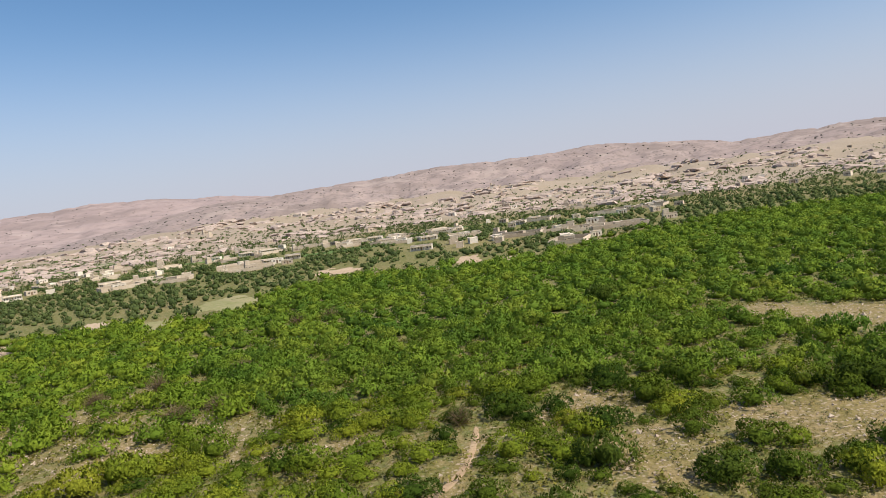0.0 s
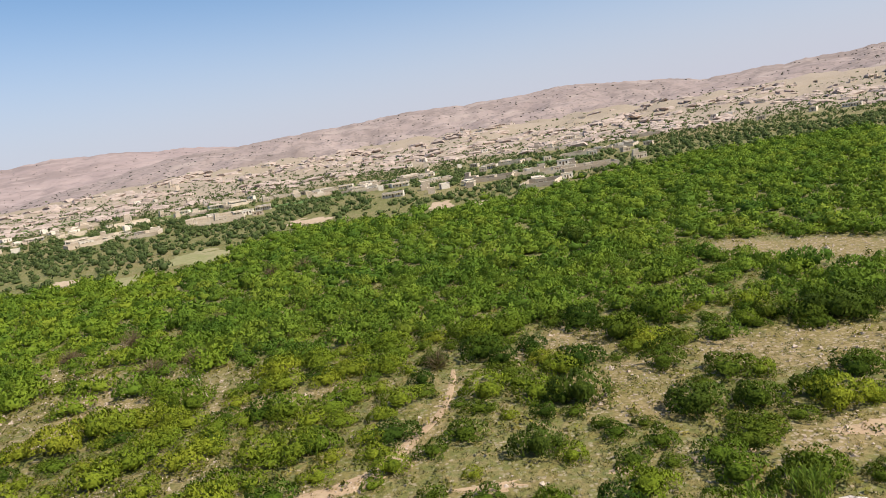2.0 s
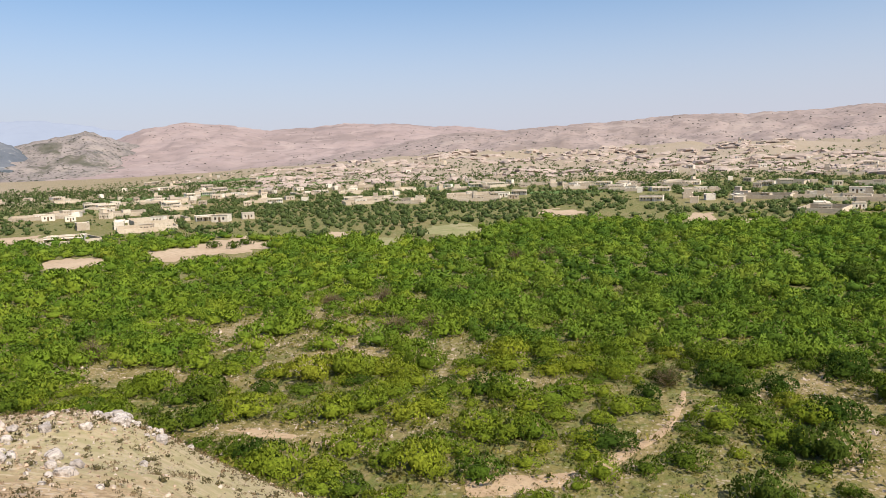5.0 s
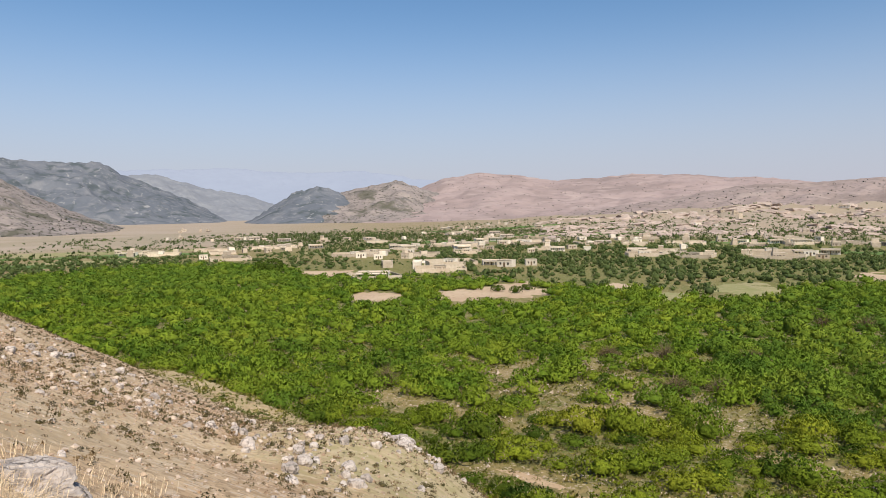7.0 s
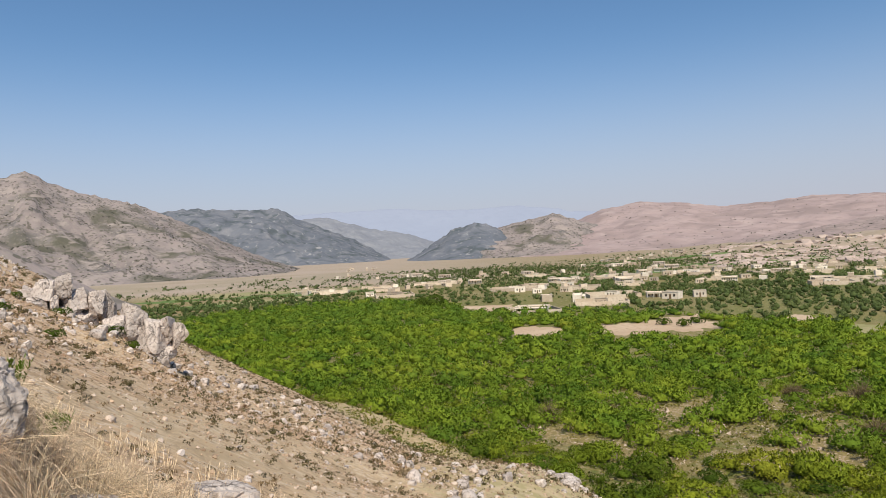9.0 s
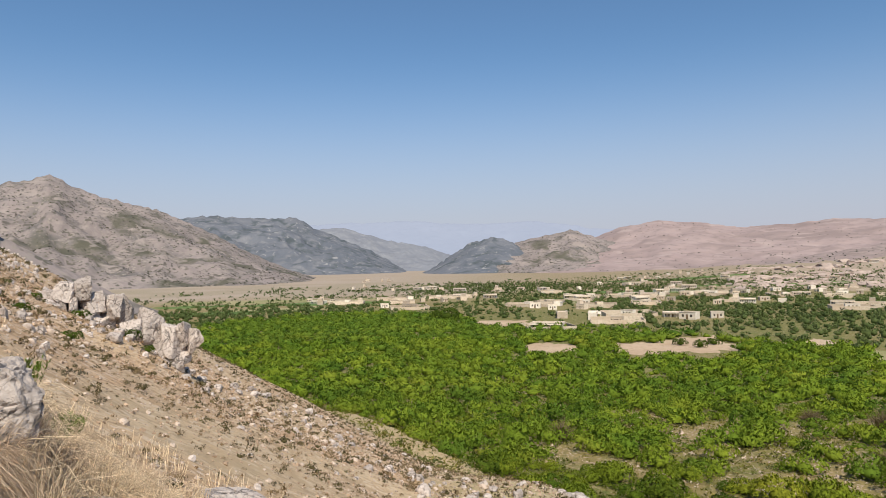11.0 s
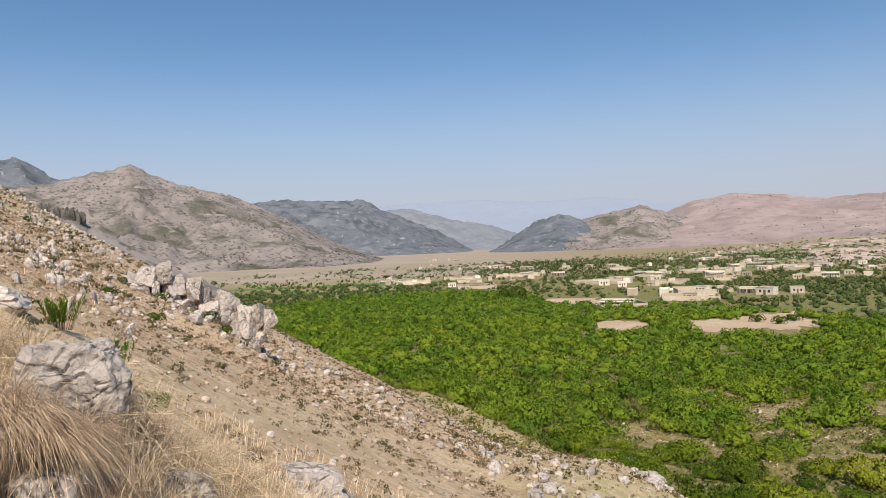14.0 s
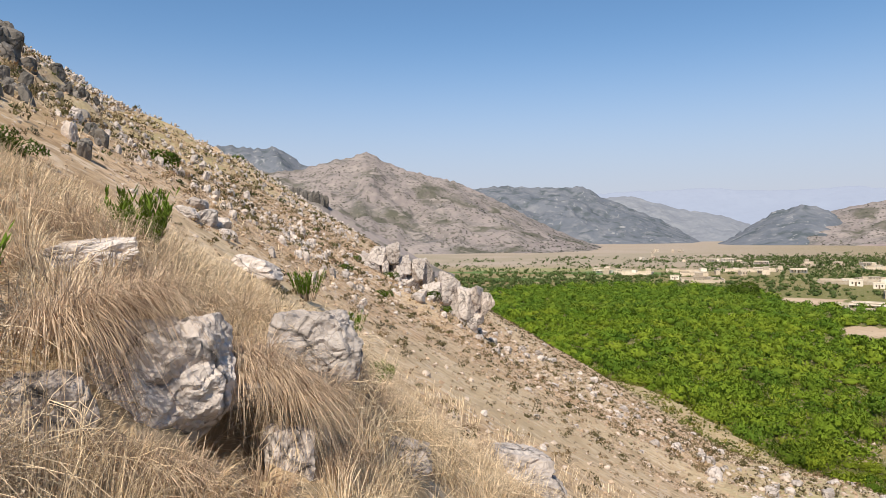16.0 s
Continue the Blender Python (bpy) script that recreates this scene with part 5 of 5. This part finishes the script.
hw2 = (0.13 + 0.36 * rng.uniform(0, 1, hx2.size) ** 1.6) * (0.35 + 0.65 * step(12, 50, hr2))
scatter("upper_bushes", "small dark green bushes high on the rocky slope", "shrubs", np.concatenate((hz2 - np.array((0, 0, 0.06)), hw2[:, None], hw2[:, None] * 0.9), 1), [bush_template(rng, 26, 0.25, 6, core=False) for _ in range(5)], OLIVE, rng)
ledge = tagged(new("cliff_ledge"), "dark upright rock ledge on a dry spur", "cliff")
ledge.matrix_world = pose(*(unit(87) * 415), H + 20)
for az in np.arange(84.9, 89.6, 0.34):
    x, y = unit(az) * (414 + rng.uniform(-3, 3))
    top = H + 414 * math.tan(radians(float(np.interp(az, (84.9, 86.5, 88.6, 90), (3.45, 3.8, 4.2, 4.4))))) + rng.uniform(-0.6, 0.6)
    block = new("block", rock_mesh("block", rng, 3, 4, 0.1, DARKSTONE, (1.9, 2.2, 4.2), 0.4))
    block.parent = ledge
    block.matrix_world = pose(x, y, top - 4.0, 0, 0, az + rng.uniform(-12, 12))


# ---- the villages ----
WHITEWASH = material("pale_plaster", ((0.70, 0.62, 0.52), (0.78, 0.71, 0.62), (0.60, 0.51, 0.42)), 0.2, 1.2, 0.9, 0.2, thing=True)
ROOF = material("packed_earth_roof", ((0.66, 0.57, 0.46), (0.73, 0.64, 0.53), (0.56, 0.47, 0.37)), 0.2, 1.4, 0.95, 0.3, thing=True)
WOOD = material("old_wood", ((0.16, 0.11, 0.07), (0.20, 0.14, 0.09), (0.12, 0.08, 0.05)), 1.0, 8.0, 0.8, 0.2)


def boxes(name, items, mat):
    """One mesh of boxes, each given by two corners."""
    v, f = [], []
    for x0, y0, z0, x1, y1, z1 in items:
        k = len(v)
        v += [(x, y, z) for z in (z0, z1) for x, y in ((x0, y0), (x1, y0), (x1, y1), (x0, y1))]
        f += [(k, k + 3, k + 2, k + 1), (k + 4, k + 5, k + 6, k + 7)] + [(k + i, k + (i + 1) % 4, k + 4 + (i + 1) % 4, k + 4 + i) for i in range(4)]
    return mesh_of(name, v, f, mat)


def part(name, me, parent, label=""):
    ob = new(name, me)
    ob.parent = parent
    return tagged(ob, label)


def house(w, d, h, windows, porch, mat, label, upper=0.0):
    """A flat-roofed mud house: walls with a parapet round the earth roof, beam ends, a door, windows and, on some, an open porch or an upper room."""
    top = tagged(new("house"), label, "house", "village houses")
    t = 0.35
    part("wall", boxes("wall", [(-w / 2, -d / 2, -1, w / 2, -d / 2 + t, h), (-w / 2, d / 2 - t, -1, w / 2, d / 2, h), (-w / 2, -d / 2 + t, -1, -w / 2 + t, d / 2 - t, h), (w / 2 - t, -d / 2 + t, -1, w / 2, d / 2 - t, h)], mat), top)
    part("roof", boxes("roof", [(-w / 2 + t, -d / 2 + t, h - 0.55, w / 2 - t, d / 2 - t, h - 0.25)], ROOF), top, "packed earth flat roof")
    part("roof_edge", boxes("roof_edge", [(-w / 2 - 0.25, -d / 2 - 0.25, h + 0.004, w / 2 + 0.25, -d / 2 + t + 0.1, h + 0.16), (-w / 2 - 0.25, d / 2 - t - 0.1, h + 0.004, w / 2 + 0.25, d / 2 + 0.25, h + 0.16)], ROOF), top)
    part("door", boxes("door", [(-0.55, -d / 2 - 0.03, 0, 0.55, -d / 2 + 0.1, 2.1)], WOOD), top, "dark wooden door")
    # solid dark boxes; the unlit room behind is put into their colour
    for i in range(windows):
        x = (i + 0.5) / windows * w - w / 2
        if abs(x) > 1.1:
            part("window", boxes("window", [(x - 0.5, -d / 2 - 0.02, 1.0, x + 0.5, -d / 2 + 0.1, 2.1)], DARK), top, "window box, an unlit opening's shade in its colour")
    if porch:
        part("porch_roof", boxes("porch_roof", [(-w / 2, -d / 2 - 2.4, h - 0.75, w / 2, -d / 2 - 0.26, h - 0.5)], ROOF), top)
        for i in range(4):
            x = -w / 2 + 0.2 + i * (w - 0.4) / 3
            part("post", boxes("post", [(x - 0.14, -d / 2 - 2.3, -1, x + 0.14, -d / 2 - 2.0, h - 0.754)], mat), top)
    if upper:
        part("upper_room", boxes("upper_room", [(-w / 2 + 0.6, -d / 2 + 0.8, h - 0.24, -w / 2 + 0.6 + upper, d / 2 - 0.8, h + 2.6)], mat), top)
        part("upper_roof", boxes("upper_roof", [(-w / 2 + 0.4, -d / 2 + 0.6, h + 2.604, -w / 2 + 0.8 + upper, d / 2 - 0.6, h + 2.8)], ROOF), top)
    return top


rng = np.random.default_rng(23)
PLANS = [(10, 5.5, 3.3, 4, False, MUD, "flat-roofed mud-brick village house", 0), (14, 6, 3.4, 5, True, WHITEWASH, "pale plastered house with an open porch", 0), (8, 5, 3.1, 2, False, WHITEWASH, "small pale plastered flat-roofed house", 0),
         (12, 7, 3.5, 4, False, MUD, "mud-brick house with an upper room", 4.5), (18, 6, 3.4, 7, True, WHITEWASH, "long pale farmhouse with a porch", 0), (7, 4.5, 2.9, 2, False, MUD, "small earthen hut with a flat roof", 0)]
MODELS = [house(*p) for p in PLANS]
taken = []


def settle(cx, cy, count, spread_x, spread_y, used=None):
    """Houses in a loose cluster, all with their fronts roughly down the valley side."""
    for _ in range(count * 8):
        if count == 0:
            break
        x, y = cx + rng.normal() * spread_x, cy + rng.normal() * spread_y
        if any((x - a) ** 2 + (y - b) ** 2 < 12 ** 2 for a, b in taken):
            continue
        k = int(rng.integers(len(MODELS)))
        m = pose(x, y, land(x, y) + 0.05, 0, 0, math.degrees(math.atan2(-x, y)) + rng.choice([0, 0, 90, -90, 20, -25]) + rng.uniform(-12, 12)) @ Matrix.Diagonal((*rng.uniform(0.6, 0.95, 2), rng.uniform(0.75, 1.0), 1))
        if k in unused:
            unused.remove(k)
            MODELS[k].matrix_world = m
        else:
            copy_thing(MODELS[k], m)
        taken.append((x, y))
        count -= 1


unused = set(range(len(MODELS)))
for cx, cy, count, sx_, sy_ in [(-181, 187, 1, 2, 2), (-205, 232, 3, 9, 5), (-175, 258, 4, 14, 5), (-290, 391, 9, 26, 18), (-102, 365, 11, 28, 14), (-75, 389, 3, 8, 5), (-108, 488, 6, 40, 14), (45, 330, 8, 16, 12), (74, 278, 3, 8, 4),
                               (-7, 484, 5, 30, 8), (75, 351, 4, 20, 8), (-413, 228, 6, 18, 14), (-395, 262, 6, 20, 14), (-378, 314, 6, 18, 14), (-325, 228, 3, 8, 5), (-264, 284, 7, 18, 10), (-292, 430, 8, 30, 18),
                               (-240, 340, 6, 26, 14), (-420, 420, 8, 50, 30), (-866, 550, 4, 24, 10), (-1010, 300, 9, 26, 12), (-1060, 340, 4, 20, 10), (-200, 470, 8, 50, 20), (150, 420, 6, 30, 14), (-560, 400, 7, 60, 30), (-350, 560, 8, 70, 30), (10, 400, 4, 20, 8), (110, 330, 3, 14, 8)]:
    settle(cx, cy, count, sx_, sy_)
for _ in range(120):
    az, r = rng.uniform(-42, 38), rng.uniform(430, 1000)
    x, y = unit(az) * r
    settle(x, y, int(rng.integers(1, 3)), 14, 10)
for k in list(unused):
    settle(-150, 420, 3, 60, 30)

# walled courts round some of the houses
for i in range(0, len(taken), 3):
    x, y = taken[i]
    if math.hypot(x, y) < 560:
        w, d = rng.uniform(14, 26), rng.uniform(12, 18)
        court = tagged(new("courtyard_wall"), "low mud-brick wall round a farmyard", "wall", "courtyard walls")
        court.matrix_world = pose(x, y, land(x, y), 0, 0, math.degrees(math.atan2(-x, y)) + rng.uniform(-15, 15))
        for q in [(-w / 2, -d / 2, -1, w / 2, -d / 2 + 0.4, 1.7), (-w / 2, d / 2 - 0.4, -1, w / 2, d / 2, 2.0), (-w / 2, -d / 2 + 0.4, -1, -w / 2 + 0.4, d / 2 - 0.4, 1.8), (w / 2 - 0.4, -d / 2 + 0.4, -1, w / 2, d / 2 - 0.4, 1.8)]:
            part("wall_side", boxes("wall_side", [q], MUD), court)


# ---- trees of the valley ----
def tree_cover(x, y):
    az, r = polar(x, y)
    edge = np.interp(az, GREEN_EDGE[:, 0], GREEN_EDGE[:, 1])
    d = 0.95 * step(0.88, 1.02, r / edge) * (0.42 + 0.58 * step(0.36, 0.56, fbm(x / 55, y / 55, 3, 111)))
    d = d * (1 - 0.62 * step(560, 700, r) * (1 - step(15, 40, az))) * (1 - 0.93 * step(380, 470, r) * step(48, 60, az) * (1 - 0.7 * step(0.6, 0.68, fbm(x / 70, y / 30, 3, 117)))) * (1 - 0.9 * step(700, 900, r))
    for fa, fr, fw, fd in FIELDS:
        d = d * ((np.abs(az - fa) * r / 57.3 > fw) | (np.abs(r - fr + 6) > fd + 6))
    return d * (az > -44) * (az < 80) * (r < 1150)


TREES = [bush_template(rng, 40, 0.19, 8, 1.25, core=1) for _ in range(6)]
FAR_TREES = [bush_template(rng, 15, 0.34, 6, 1.2, core=False) for _ in range(6)]
vx, vy = spread_out(-700, 640, 60, 1150, 4.4, tree_cover, rng)
for hx, hy in taken:  # keep the houses clear
    hr = math.hypot(hx, hy)
    along, aside = hr - (vx * hx + vy * hy) / hr, np.abs(vx * hy - vy * hx) / hr
    away = (aside > 6.5) | (along < -6) | (along > 24)
    vx, vy = vx[away], vy[away]
vw = 0.8 + 1.7 * rng.uniform(0, 1, vx.size) ** 1.5
tree_rows = np.stack((vx, vy, land_z(vx, vy) - 0.2, vw, vw * rng.uniform(0.65, 1.25, vx.size)), 1)
close_by = np.hypot(vx, vy) < 470
scatter("valley_trees", "dark olive-green trees between fields and houses", "trees", tree_rows[close_by], TREES, TREE_LEAF, rng)
scatter("far_trees", "small dark trees round the far houses", "trees", tree_rows[~close_by], FAR_TREES, TREE_LEAF, rng)


def grow_on(mountain_ob, count, sizes, name, label):
    """Dark scrub dotted over the front of a mountain."""
    me = mountain_ob.data
    co = np.empty(len(me.vertices) * 3, np.float32)
    me.vertices.foreach_get("co", co)
    co = co.reshape(58, -1, 3)
    i, j = rng.integers(3, 43, count), rng.integers(0, co.shape[1] - 1, count)
    a, b = rng.uniform(0, 1, (count, 1)), rng.uniform(0, 1, (count, 1))
    p = co[i, j] * (1 - a) * (1 - b) + co[i + 1, j] * a * (1 - b) + co[i, j + 1] * (1 - a) * b + co[i + 1, j + 1] * a * b
    w = rng.uniform(*sizes, (count, 1))
    clump = fbm(p[:, 0] / 60, p[:, 1] / 60, 3, 121) > 0.42
    scatter(name, label, "scrub", np.concatenate((p - (0, 0, 0.4), w, w * 0.9), 1)[clump], SPECKS, SCRUB_LEAF, rng)


SPECKS = [bush_template(rng, 10, 0.55, 5, core=False) for _ in range(4)]
SCRUB_LEAF = leafy("dry_scrub", ((0.105, 0.11, 0.085), (0.14, 0.135, 0.105), (0.08, 0.085, 0.07)), 0.05, 0.3)
grow_on(ridge, 2600, (0.8, 2.2), "ridge_scrub", "sparse dark scrub dotted over the bare ridge")
grow_on(pink, 900, (0.8, 2.0), "hill_scrub", "sparse scrub on pinkish hills")
grow_on(left_mountain, 8000, (0.7, 1.9), "mountain_scrub", "dark scrub patches on a tan mountain")
grow_on(tan_hills, 800, (1.0, 2.4), "hill_scrub", "sparse scrub on eroded hills")
# eroded earth banks along the bench
hx_, hy_ = spread_out(-620, 640, 380, 1050, 15, lambda x, y: 0.75 * (polar(x, y)[1] > 560) * (polar(x, y)[1] < 1020) * (polar(x, y)[0] > -43) * (polar(x, y)[0] < 30) * step(0.35, 0.55, fbm(x / 80, y / 80, 3, 131)), rng)
hs = rng.uniform(3, 8, hx_.size)
BANK = material("eroded_bank", ((0.40, 0.315, 0.265), (0.47, 0.375, 0.32), (0.30, 0.235, 0.195)), 0.03, 0.25, 0.95, 0.6, 0.4, 0.6)
scatter_mesh("earth_banks", "pale eroded earth banks under the ridge", "banks", np.stack((hx_, hy_, land_z(hx_, hy_) - hs * 0.1, hs), 1), [rock_mesh("bank", rng, 2, 6, 0.16, None, (1.5, 0.9, 0.42)) for _ in range(8)], BANK, rng, 0.08)
